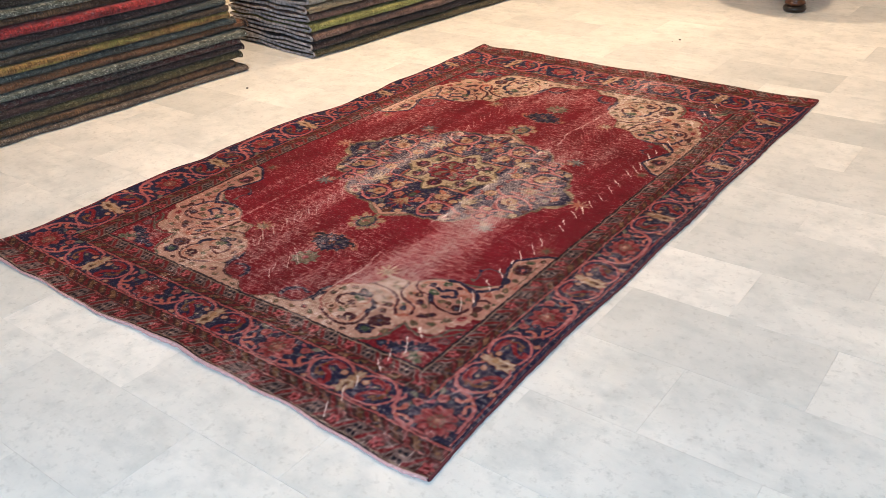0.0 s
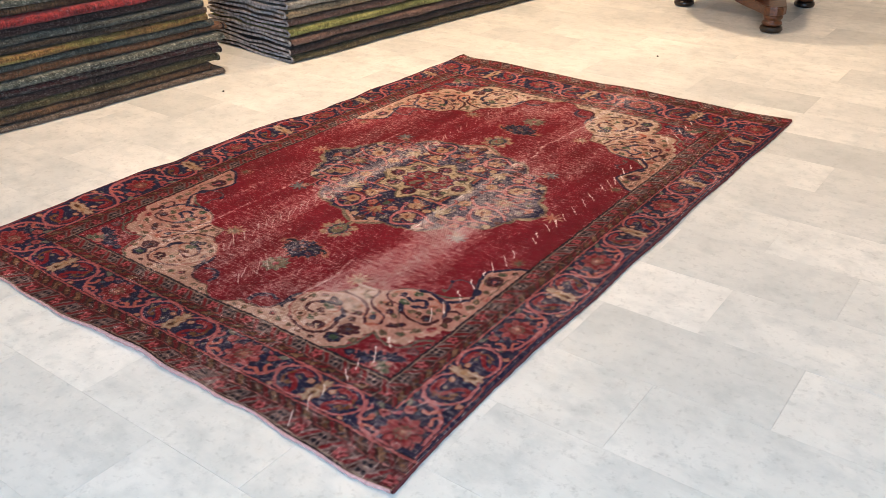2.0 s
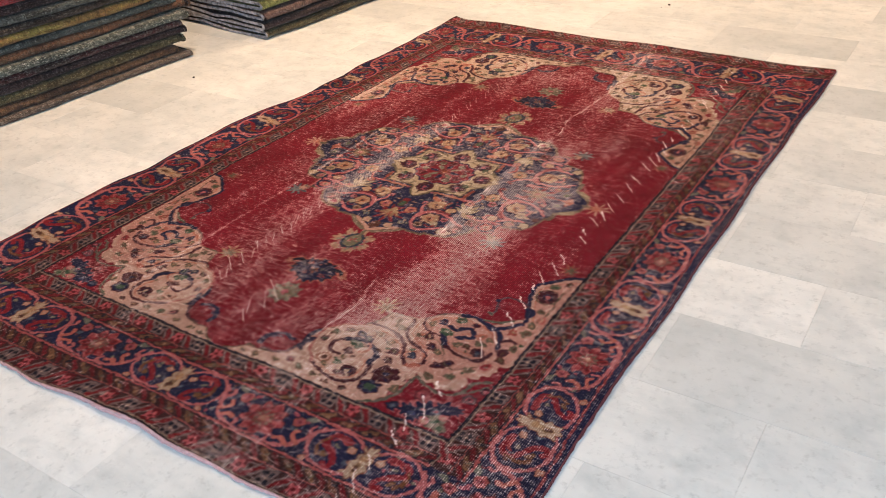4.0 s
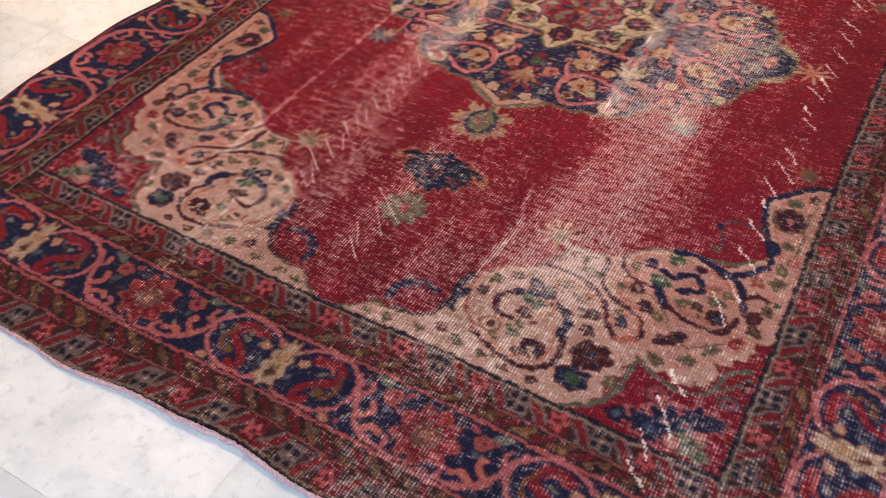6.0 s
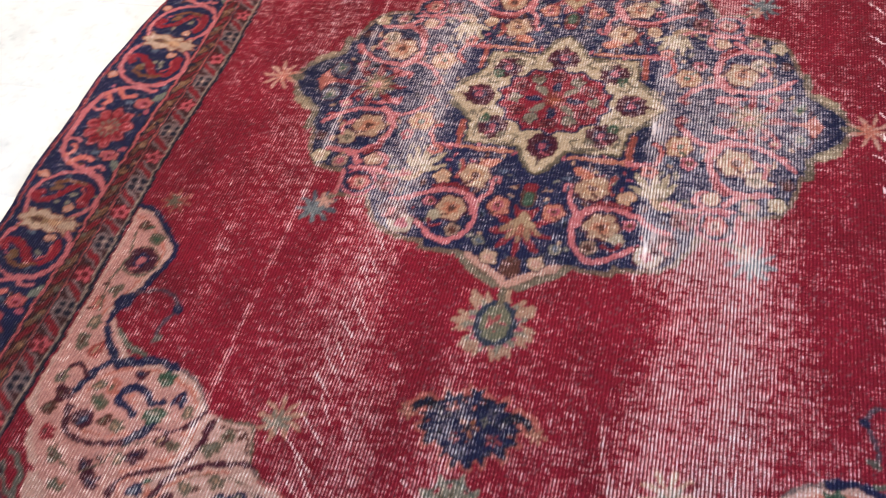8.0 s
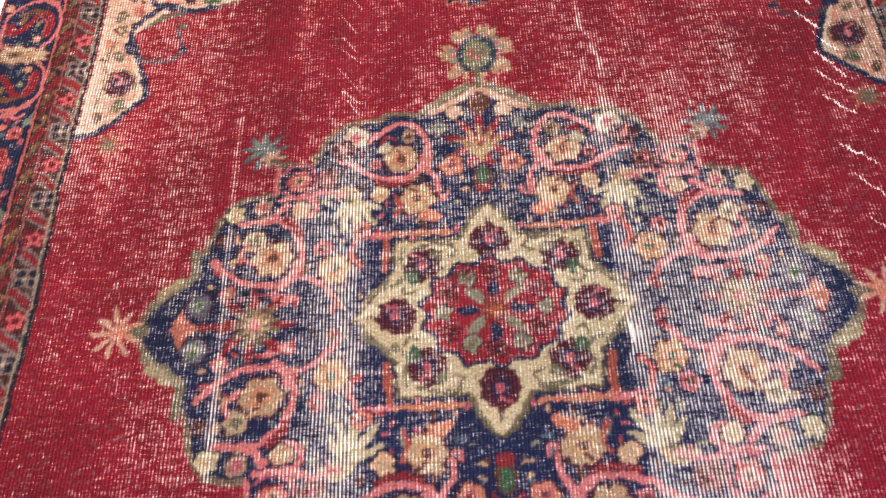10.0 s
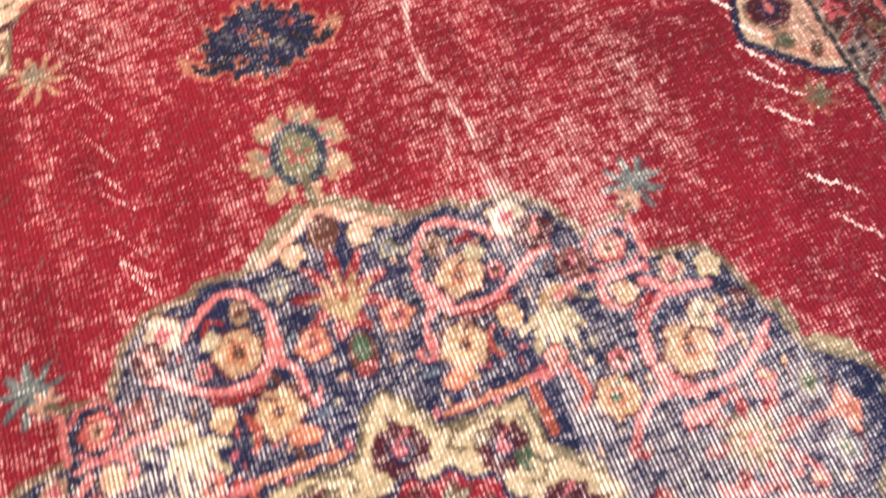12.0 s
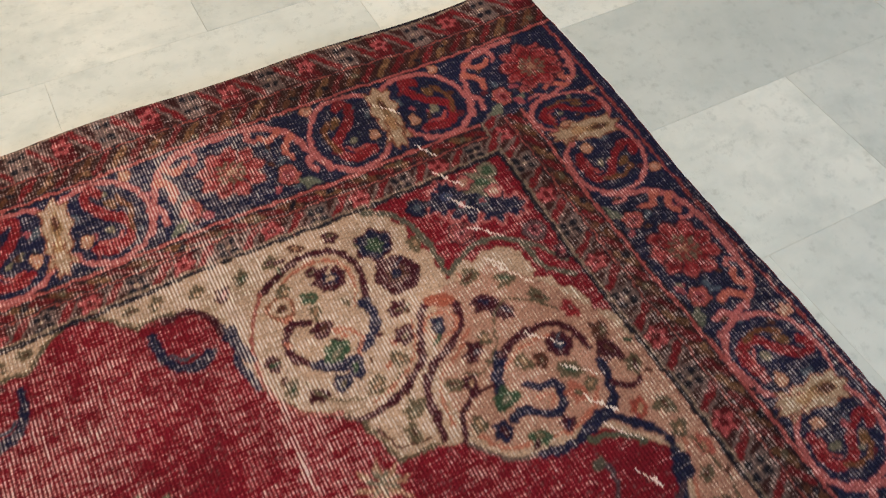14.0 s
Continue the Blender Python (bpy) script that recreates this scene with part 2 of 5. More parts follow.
class Pen:
    """Draws in a motif's own coordinates, turned, mirrored and set down on the cloth."""

    def __init__(self, x=0.0, y=0.0, turn=0.0, sx=1.0, sy=1.0, tight=1.0):
        # tight: how far the weaver drew in the drawing past BEND on the carpet's first end
        self.o, self.t, self.sx, self.sy, self.tight = (x, y), radians(turn), sx, sy, tight

    def area(self, x, y, r):
        c, s = math.cos(self.t), math.sin(self.t)
        if y > BEND:
            y = BEND + (y - BEND) * self.tight if self.tight != 1.0 else y
        u, v = x * self.sx, y * self.sy
        wx, wy = self.o[0] + c * u - s * v, self.o[1] + s * u + c * v
        r = r * max(abs(self.sx), abs(self.sy)) + 0.012
        i0, i1 = np.searchsorted(gx, (wx - r, wx + r))
        j0, j1 = np.searchsorted(gy, (wy - r, wy + r))
        if i1 <= i0 or j1 <= j0:
            return None
        win = (slice(j0, j1), slice(i0, i1))
        dx, dy = XW[win] - self.o[0], YW[win] - self.o[1]
        v = (-s * dx + c * dy) / self.sy
        if self.tight != 1.0:
            v = np.where(v > BEND, BEND + (v - BEND) / self.tight, v)
        return win, (c * dx + s * dy) / self.sx, v

    def put(self, x, y, r, test, colour):
        found = self.area(x, y, r)
        if found:
            win, u, v = found
            C[win][test(u, v)] = colour

    def disc(self, x, y, r, colour, ry=None, tilt=0.0):
        c, s, k = math.cos(radians(tilt)), math.sin(radians(tilt)), r / (ry or r)

        def test(u, v):
            a, b = u - x, v - y
            return (c * a + s * b) ** 2 + ((-s * a + c * b) * k) ** 2 < r * r

        self.put(x, y, max(r, ry or r), test, colour)

    def flower(self, x, y, r, petals, colour, depth=0.25, turn=0.0, squash=1.0):
        def test(u, v):
            a, b = u - x, (v - y) / squash
            return np.hypot(a, b) < r * (1 - depth + depth * np.cos(petals * (np.arctan2(b, a) - radians(turn))))

        self.put(x, y, r * max(1, squash), test, colour)

    def ring(self, x, y, r, w, colour, start=0.0, sweep=360.0, squash=1.0):
        def test(u, v):
            a, b = u - x, (v - y) / squash
            on = np.abs(np.hypot(a, b) - r) < w / 2
            return on & (np.mod(np.degrees(np.arctan2(b, a)) - start, 360) <= sweep)

        self.put(x, y, (r + w) * max(1, squash), test, colour)

    def line(self, pts, w, colour):
        xs, ys = [p[0] for p in pts], [p[1] for p in pts]
        mx, my = (min(xs) + max(xs)) / 2, (min(ys) + max(ys)) / 2
        r = math.hypot(max(xs) - mx, max(ys) - my) + w

        def test(u, v):
            best = np.full(u.shape, 1e9)
            for (x0, y0), (x1, y1) in zip(pts, pts[1:]):
                dx, dy = x1 - x0, y1 - y0
                h = np.clip(((u - x0) * dx + (v - y0) * dy) / (dx * dx + dy * dy + 1e-12), 0, 1)
                best = np.minimum(best, (u - x0 - h * dx) ** 2 + (v - y0 - h * dy) ** 2)
            return best < w * w / 4

        self.put(mx, my, r, test, colour)

    def curve(self, pts, w, colour, steps=6):
        """A smooth stroke through the points."""
        out, n = [], len(pts)
        for i in range(n - 1):
            p0, p1, p2, p3 = (Vector(pts[max(0, min(n - 1, i + d))]) for d in (-1, 0, 1, 2))
            for k in range(steps):
                t = k / steps
                out.append(tuple(0.5 * (2 * p1 + (p2 - p0) * t + (2 * p0 - 5 * p1 + 4 * p2 - p3) * t * t + (3 * p1 - p0 - 3 * p2 + p3) * t ** 3)))
        self.line(out + [pts[-1]], w, colour)

    def shape(self, pts, colour, rim=0.0, rim_colour=None):
        xs, ys = [p[0] for p in pts], [p[1] for p in pts]
        mx, my = (min(xs) + max(xs)) / 2, (min(ys) + max(ys)) / 2

        def test(u, v):
            inside = np.zeros(u.shape, bool)
            for (x0, y0), (x1, y1) in zip(pts, pts[1:] + pts[:1]):
                if y0 != y1:
                    inside ^= ((y0 > v) != (y1 > v)) & (u < (x1 - x0) * (v - y0) / (y1 - y0) + x0)
            return inside

        self.put(mx, my, math.hypot(max(xs) - mx, max(ys) - my), test, colour)
        if rim:
            self.line(pts + pts[:1], rim, rim_colour)


def floret(p, x, y, r, outer, inner, eye=None, petals=6, turn=0.0):
    p.flower(x, y, r * 1.12, petals, PLUM if r > 0.018 else INK, 0.06, turn)
    p.flower(x, y, r * 0.97, petals, outer, 0.08, turn)
    p.flower(x, y, r * 0.56, petals, inner, 0.14, turn + 30)
    if eye:
        p.disc(x, y, r * 0.26, eye)
        p.line([(x, y + 0.4 * r), (x + 0.5 * r, y + 0.75 * r)], r * 0.16, eye)


def leaf(p, x, y, r, outer, inner, turn):
    """A small lobed leaf with a paler heart."""
    p.disc(x, y, r, outer, r * 0.58, turn)
    p.disc(x - 0.4 * r * math.cos(radians(turn - 70)), y - 0.4 * r * math.sin(radians(turn - 70)), r * 0.62, outer, r * 0.30, turn - 40)
    p.disc(x + 0.5 * r * math.cos(radians(turn + 60)), y + 0.5 * r * math.sin(radians(turn + 60)), r * 0.6, outer, r * 0.34, turn + 60)
    p.disc(x, y, r * 0.46, inner, r * 0.20, turn)


QUADS = [(1, 1), (-1, 1), (1, -1), (-1, -1)]

# the field: hanging ornaments in line with the medallion
for sy, y0 in ((1, 0.0), (-1, 0.0)):
    p = Pen(0, y0, 0, 1, sy)
    # ring pendant with a ragged tan collar
    p.flower(0, 0.535, 0.070, 13, lin(178, 136, 110), 0.26)
    p.flower(0, 0.528, 0.074, 7, lin(178, 136, 110), 0.36, 20)
    p.flower(0, 0.535, 0.056, 11, SAGE, 0.22, 9)
    p.flower(0, 0.535, 0.048, 13, ROSE, 0.2)
    p.disc(0, 0.530, 0.037, lin(48, 54, 70), 0.046)
    p.disc(0, 0.530, 0.026, lin(112, 108, 84), 0.035)
    p.flower(0, 0.530, 0.018, 5, lin(150, 70, 70), 0.3)
    p.disc(0.004, 0.534, 0.007, OLIVE, 0.010)
    p.line([(0, 0.46), (0, 0.495)], 0.012, OLIVE)
    # navy spray, rimmed in coral: three lobes up, two arms out
    blobs = ((0, 718, 48), (-48, 735, 34), (48, 735, 34), (-36, 690, 28), (36, 690, 28), (0, 764, 30), (-24, 758, 24), (24, 758, 24), (-66, 712, 18), (66, 712, 18), (0, 672, 22))
    for extra, tint in ((0.007, lin(176, 96, 82)), (0.0, INK), (-0.006, NAVY)):
        for dx, dy, rr in blobs:
            p.flower(0.001 * dx, 0.001 * dy, 0.001 * rr + extra, 6, tint, 0.22)
        for sx in (1, -1):
            p.curve([(sx * 0.050, 0.705), (sx * 0.074, 0.690), (sx * 0.098, 0.706)], 0.013 + 2 * extra, tint)
    for dx, dy, rr, col in ((0, 722, 17, lin(150, 92, 60)), (-46, 738, 12, lin(104, 96, 112)), (44, 738, 13, lin(150, 70, 70)), (0, 766, 12, lin(96, 96, 116)), (-34, 692, 12, lin(170, 100, 80)), (34, 690, 11, lin(104, 96, 112)), (-20, 744, 9, lin(150, 64, 60)), (22, 708, 9, SAGE)):
        p.flower(0.001 * dx, 0.001 * dy, 0.001 * rr, 5, col, 0.3)
        p.disc(0.001 * dx, 0.001 * dy, 0.0004 * rr, INK)
    for sx in (1, -1):
        p.flower(sx * 0.106, 0.716, 0.016, 6, lin(176, 120, 96), 0.4)
    # grey-green rosette
    p.flower(0, 0.853, 0.056, 9, SAGE, 0.24)
    p.ring(0, 0.853, 0.040, 0.006, lin(92, 96, 84))
    p.flower(0, 0.853, 0.031, 8, OLIVE, 0.3)
    p.flower(0, 0.853, 0.014, 5, ROSE, 0.2)
# small florets round the medallion and at the field's sides
for sx, sy in QUADS:
    p = Pen(0, 0, 0, sx, sy)
    p.flower(0.300, 0.768, 0.042, 9, lin(186, 138, 112), 0.5)
    p.flower(0.304, 0.775, 0.024, 7, SAGE, 0.4)

def mm(*pts):
    return [(0.001 * x, 0.001 * y) for x, y in pts]


# ---- corner ornaments ----
LOBED = mm((735, 842), (702, 872), (700, 905), (684, 935), (656, 961), (662, 997), (649, 1030), (621, 1043), (584, 1037), (546, 1034), (530, 1022), (524, 1055), (520, 1098), (509, 1122), (501, 1165), (487, 1196), (470, 1206))
LOWER = mm((20, 1206), (52, 1186), (80, 1155), (110, 1160), (150, 1150), (182, 1128), (196, 1085), (198, 1027), (213, 975), (250, 917), (296, 890), (318, 868), (337, 793), (385, 790), (426, 777), (442, 754),
           (465, 729), (508, 716), (545, 709), (582, 715), (614, 700), (640, 672), (668, 640), (664, 625), (648, 590), (628, 540), (621, 489), (642, 462), (673, 429), (702, 405), (735, 398))


def ragged(pts, bite, r):
    """The same line with small leaf-like teeth."""
    out = []
    for (ax, ay), (bx, by) in zip(pts, pts[1:]):
        n = max(1, int(math.hypot(bx - ax, by - ay) / 0.016))
        for k in range(n):
            t = k / n
            d = bite * (1 if k % 2 else -0.6) * r.uniform(0.5, 1.3)
            l = math.hypot(bx - ax, by - ay)
            out.append((ax + (bx - ax) * t + d * (by - ay) / l, ay + (by - ay) * t - d * (bx - ax) / l))
    return out + [pts[-1]]


CORNER = LOWER + ragged(LOBED, 0.007, random.Random(4))


def corner_ornament(sx, sy):
    p = Pen(0, 0, 0, sx, sy, DRAWN_IN if sy < 0 else 1.0)
    ground, blush = (CREAM, SALMON) if sy > 0 else (lin(222, 170, 152), lin(218, 152, 138))
    pink = lin(204, 122, 100)
    p.shape(CORNER, ground)
    p.shape(mm((505, 1010), (600, 1020), (655, 960), (700, 880), (728, 800), (728, 640), (680, 640), (600, 725), (470, 740), (430, 800), (450, 900)), blush)
    p.shape(mm((728, 690), (728, 410), (690, 420), (640, 480), (660, 570), (690, 640)), blush)
    # rims: grey-green branches over the lobes, navy along the field
    p.curve(mm((462, 1200), (505, 1172), (528, 1120), (533, 1062), (536, 1030), (575, 1052), (626, 1058), (668, 1028), (676, 975), (712, 940)), 0.010, lin(104, 100, 88), 4)
    p.curve(mm((668, 1028), (690, 1010), (715, 965)), 0.008, lin(104, 100, 88))
    p.line(LOWER[:12], 0.007, OLIVE)
    p.curve(mm((192, 1100), (200, 1060), (196, 1030), (206, 985)), 0.014, NAVY)
    p.curve(LOWER[8:13], 0.006, lin(120, 96, 90), 3)
    p.line(mm((318, 868), (337, 793), (398, 792)), 0.007, OLIVE)
    p.line(mm((330, 852), (345, 808), (390, 806)), 0.005, BROWN)
    p.curve(mm((426, 777), (442, 754), (465, 728), (508, 714)), 0.006, lin(120, 100, 96), 3)
    p.curve(mm((508, 714), (545, 707), (575, 716), (605, 730), (640, 700), (668, 668)), 0.015, NAVY)
    p.curve(mm((572, 702), (612, 690), (640, 668)), 0.010, lin(96, 100, 82))
    p.curve(mm((672, 655), (668, 636), (648, 590), (628, 540), (619, 489), (642, 460), (673, 427), (705, 402), (733, 396)), 0.013, NAVY)
    p.curve(mm((690, 650), (684, 628), (664, 584), (646, 536), (640, 492), (660, 470), (690, 440), (730, 420)), 0.005, pink)
    p.disc(0.664, 0.612, 0.022, NAVY, 0.016, 60)
    # first great curl
    p.curve(mm((262, 1122), (300, 1146), (345, 1160), (388, 1154), (412, 1122), (413, 1072), (399, 1038), (402, 1008), (378, 984)), 0.0125, PLUM)
    p.curve(mm((399, 1045), (404, 1012), (388, 990), (366, 976)), 0.018, NAVY)
    p.curve(mm((300, 1130), (345, 1146), (380, 1140), (398, 1114), (398, 1076), (384, 1044)), 0.005, pink)
    p.curve(mm((262, 1122), (234, 1080), (218, 1030), (216, 985), (228, 945), (255, 914), (298, 894)), 0.007, lin(170, 92, 84))
    p.curve(mm((208, 1092), (205, 1060), (214, 1030)), 0.014, NAVY)
    p.curve(mm((312, 1050), (287, 1056), (270, 1033), (271, 1004), (294, 980), (334, 966)), 0.013, PLUM)
    p.curve(mm((294, 980), (324, 962), (352, 963)), 0.018, NAVY)
    p.curve(mm((352, 963), (372, 990), (362, 1012), (340, 1020)), 0.006, pink)
    leaf(p, 0.330, 0.985, 0.024, GREEN, SAGE, 20)
    leaf(p, 0.345, 0.950, 0.022, NAVY, GREEN, 80)
    leaf(p, 0.318, 0.934, 0.018, NAVY, OLIVE, 40)
    floret(p, 0.370, 1.108, 0.024, PLUM, NAVY, CREAM, 8)
    p.ring(0.284, 1.090, 0.019, 0.007, lin(150, 96, 76))
    p.disc(0.284, 1.090, 0.008, BROWN)
    leaf(p, 0.328, 1.028, 0.020, PLUM, BROWN, 40)
    # stems and the oval between the curls
    p.curve(mm((500, 992), (478, 998), (455, 968), (436, 924), (394, 888), (346, 873), (316, 872)), 0.0125, PLUM)
    p.curve(mm((514, 984), (520, 966), (498, 931), (460, 909), (436, 898), (413, 862), (408, 815), (404, 796)), 0.0125, PLUM)
    p.curve(mm((448, 985), (430, 935), (388, 902), (346, 888)), 0.005, pink)
    p.curve(mm((516, 930), (470, 895), (446, 884), (428, 850), (424, 806)), 0.005, pink)
    p.disc(0.500, 0.996, 0.024, lin(180, 96, 76), 0.011, -30)
    p.ring(0.484, 0.957, 0.026, 0.005, pink, 0, 360, 0.8)
    leaf(p, 0.481, 0.957, 0.017, NAVY, BLUE, 60)
    p.disc(0.466, 0.935, 0.010, GREEN, 0.006, 40)
    # second great curl
    p.curve(mm((496, 800), (503, 820), (513, 846), (537, 871)), 0.019, NAVY)
    p.curve(mm((537, 871), (569, 883), (606, 887), (640, 876), (652, 846), (656, 824)), 0.013, PLUM)
    p.curve(mm((660, 796), (644, 748), (620, 724), (584, 716)), 0.014, NAVY)
    p.curve(mm((654, 760), (676, 742), (694, 752)), 0.010, PLUM)
    p.curve(mm((426, 777), (436, 806), (461, 829), (496, 834)), 0.009, PLUM)
    p.curve(mm((446, 775), (462, 748), (505, 733), (548, 726), (590, 734), (622, 752), (638, 790)), 0.006, pink)
    p.curve(mm((530, 850), (566, 866), (604, 870), (630, 860)), 0.005, pink)
    p.curve(mm((556, 800), (578, 796), (578, 776), (559, 758), (538, 764), (520, 781), (500, 776)), 0.015, NAVY)
    p.disc(0.547, 0.811, 0.014, NAVY, 0.009, -30)
    p.curve(mm((545, 790), (565, 782), (556, 772)), 0.005, pink)
    floret(p, 0.622, 0.846, 0.020, PLUM, NAVY, BLUE, 8)
    leaf(p, 0.506, 0.804, 0.022, GREEN, SAGE, 20)
    leaf(p, 0.612, 0.806, 0.020, OLIVE, GREEN, 140)
    leaf(p, 0.516, 0.737, 0.018, GREEN, OLIVE, 150)
    leaf(p, 0.478, 0.766, 0.018, NAVY, PLUM, 60)
    # great buds under the lobes and along the rim
    floret(p, 0.454, 1.134, 0.030, NAVY, GREEN, None, 6, 20)
    floret(p, 0.464, 1.068, 0.034, PLUM, BROWN, NAVY, 6)
    for x, y, r, a, b, turn in ((560, 960, 22, PLUM, NAVY, 150), (580, 934, 20, PLUM, NAVY, 120), (682, 806, 22, PLUM, BROWN, 110), (690, 838, 18, BROWN, OLIVE, 60), (505, 891, 20, PLUM, NAVY, 40), (514, 1108, 17, OLIVE, TAN, 80),
                                (560, 1010, 18, OLIVE, BROWN, 20), (610, 985, 18, OLIVE, GREEN, 150), (640, 930, 18, OLIVE, BROWN, 130), (672, 890, 18, lin(150, 40, 50), BROWN, 100), (430, 965, 20, PLUM, OLIVE, 60), (405, 935, 17, OLIVE, TAN, 120),
                                (438, 1010, 17, PLUM, OLIVE, 40), (360, 910, 16, OLIVE, TAN, 20), (390, 850, 20, OLIVE, SAGE, 30), (372, 822, 16, OLIVE, BROWN, 80), (455, 860, 15, OLIVE, BROWN, 150), (476, 850, 17, PLUM, TAN, 60),
                                (530, 905, 15, OLIVE, TAN, 80), (250, 960, 17, OLIVE, GREEN, 60), (280, 935, 17, PLUM, OLIVE, 140), (240, 1010, 16, PLUM, BROWN, 100), (300, 1115, 14, OLIVE, TAN, 30), (330, 1090, 15, GREEN, OLIVE, 150),
                                (330, 1060, 13, OLIVE, TAN, 60), (350, 1128, 13, PLUM, OLIVE, 10), (560, 845, 17, OLIVE, TAN, 120), (585, 835, 15, BROWN, OLIVE, 60), (600, 770, 18, lin(190, 110, 92), OLIVE, 100), (625, 770, 14, OLIVE, TAN, 30),
                                (560, 735, 14, PLUM, NAVY, 20), (455, 790, 15, OLIVE, TAN, 100), (665, 710, 18, lin(160, 74, 62), TAN, 60), (700, 700, 18, OLIVE, BROWN, 110), (696, 660, 17, OLIVE, TAN, 60), (712, 624, 17, lin(190, 100, 88), TAN, 90),
                                (300, 1172, 15, OLIVE, PLUM, 20), (345, 1184, 14, BROWN, TAN, 160), (250, 1165, 15, OLIVE, GREEN, 30), (400, 1180, 15, PLUM, OLIVE, 150), (215, 1150, 16, PLUM, CORAL, 60), (180, 1172, 14, OLIVE, TAN, 20),
                                (120, 1182, 14, OLIVE, TAN, 40), (80, 1186, 13, OLIVE, BROWN, 10), (700, 770, 17, OLIVE, PLUM, 70), (690, 590, 15, OLIVE, BROWN, 40), (670, 470, 19, OLIVE, GREEN, 140), (705, 440, 15, BROWN, OLIVE, 60)):
        leaf(p, 0.001 * x, 0.001 * y, 0.001 * r, a, b, turn)
    floret(p, 0.674, 0.523, 0.030, PLUM, NAVY, CORAL, 7)
    p.ring(0.674, 0.523, 0.034, 0.004, OLIVE, 0, 300)
    p.curve(mm((700, 640), (712, 580), (704, 520), (712, 460)), 0.005, OLIVE)
    p.curve(mm((470, 870), (500, 860), (540, 890), (560, 930), (600, 950), (650, 900)), 0.004, OLIVE)
    p.curve(mm((270, 960), (300, 915), (360, 900), (400, 910)), 0.004, OLIVE)
    r = np.random.default_rng(21)
    for _ in range(110):
        x, y = float(r.uniform(0.21, 0.72)), float(r.uniform(0.42, 1.19))
        found = p.area(x, y, 0.004)
        if found is None or C[found[0]].reshape(-1, 3).mean(0)[1] < 0.22:
            continue
        p.disc(x, y, float(r.uniform(0.006, 0.010)), (OLIVE, BROWN, PLUM, GREEN, pink)[int(r.integers(5))], 0.004, float(r.uniform(0, 180)))
    # pods of plain red beside the tails
    p.disc(0.144, 1.102, 0.036, RED, 0.032)
    p.curve(mm((96, 1130), (98, 1096), (113, 1066), (140, 1056), (168, 1068)), 0.016, NAVY)
    p.curve(mm((112, 1090), (124, 1074), (140, 1074)), 0.005, BLUE)
    p.curve(mm((120, 1146), (158, 1146), (184, 1124), (190, 1090)), 0.011, PLUM)
    p.curve(mm((560, 668), (574, 660), (568, 630), (558, 604), (580, 578), (620, 578), (650, 592)), 0.0075, lin(84, 62, 74))
    p.disc(0.566, 0.668, 0.012, lin(96, 90, 80), 0.008, 30)
    p.disc(0.556, 0.606, 0.010, NAVY, 0.008)
    p.flower(0.668, 0.374, 0.034, 8, lin(150, 78, 66), 0.3)
    p.flower(0.672, 0.374, 0.020, 6, OLIVE, 0.3)
    # navy spray in the corner of the field
    for extra, tint in ((0.008, CORAL), (0.0, NAVY)):
        for x, y, rr in ((628, 1138, 44), (585, 1160, 30), (668, 1110, 36), (650, 1160, 34), (694, 1098, 24), (606, 1180, 22)):
            p.flower(0.001 * x, 0.001 * y, 0.001 * rr + extra, 7, tint, 0.2)
    leaf(p, 0.668, 1.166, 0.034, SAGE, GREEN, 130)
    for x, y, rr, a, b in ((640, 1178, 17, CORAL, SALMON), (680, 1140, 14, CORAL, SALMON), (618, 1140, 12, BLUE, CORAL), (650, 1130, 12, BLUE, ROSE), (690, 1184, 18, SAGE, GREEN), (600, 1166, 11, lin(70, 76, 120), BLUE)):
        floret(p, 0.001 * x, 0.001 * y, 0.001 * rr, a, b, None, 5)
    floret(p, 0.590, 1.090, 0.023, lin(150, 70, 74), ROSE, PLUM, 6)
    floret(p, 0.700, 1.040, 0.020, lin(110, 84, 90), ROSE, PLUM, 6)
    floret(p, 0.545, 1.168, 0.018, NAVY, BLUE, None, 6)
    floret(p, 0.722, 0.985, 0.016, PLUM, ROSE, None, 6)


for sx, sy in QUADS:
    corner_ornament(sx, sy)


def inside(pts, x, y):
    hit = np.zeros(x.shape, bool)
    for (x0, y0), (x1, y1) in zip(pts, pts[1:] + pts[:1]):
        if y0 != y1:
            hit ^= ((y0 > y) != (y1 > y)) & (x < (x1 - x0) * (y - y0) / (y1 - y0) + x0)
    return hit


# ---- the medallion ----
LOBES = mm((0, 458), (36, 438), (74, 416), (94, 400), (169, 404), (174, 390), (212, 392), (242, 384), (272, 362), (290, 330), (301, 304), (352, 311), (362, 302), (361, 248), (398, 244),
           (428, 234), (446, 205), (458, 170), (465, 136), (479, 137), (479, 90), (522, 68), (542, 36), (560, 0))


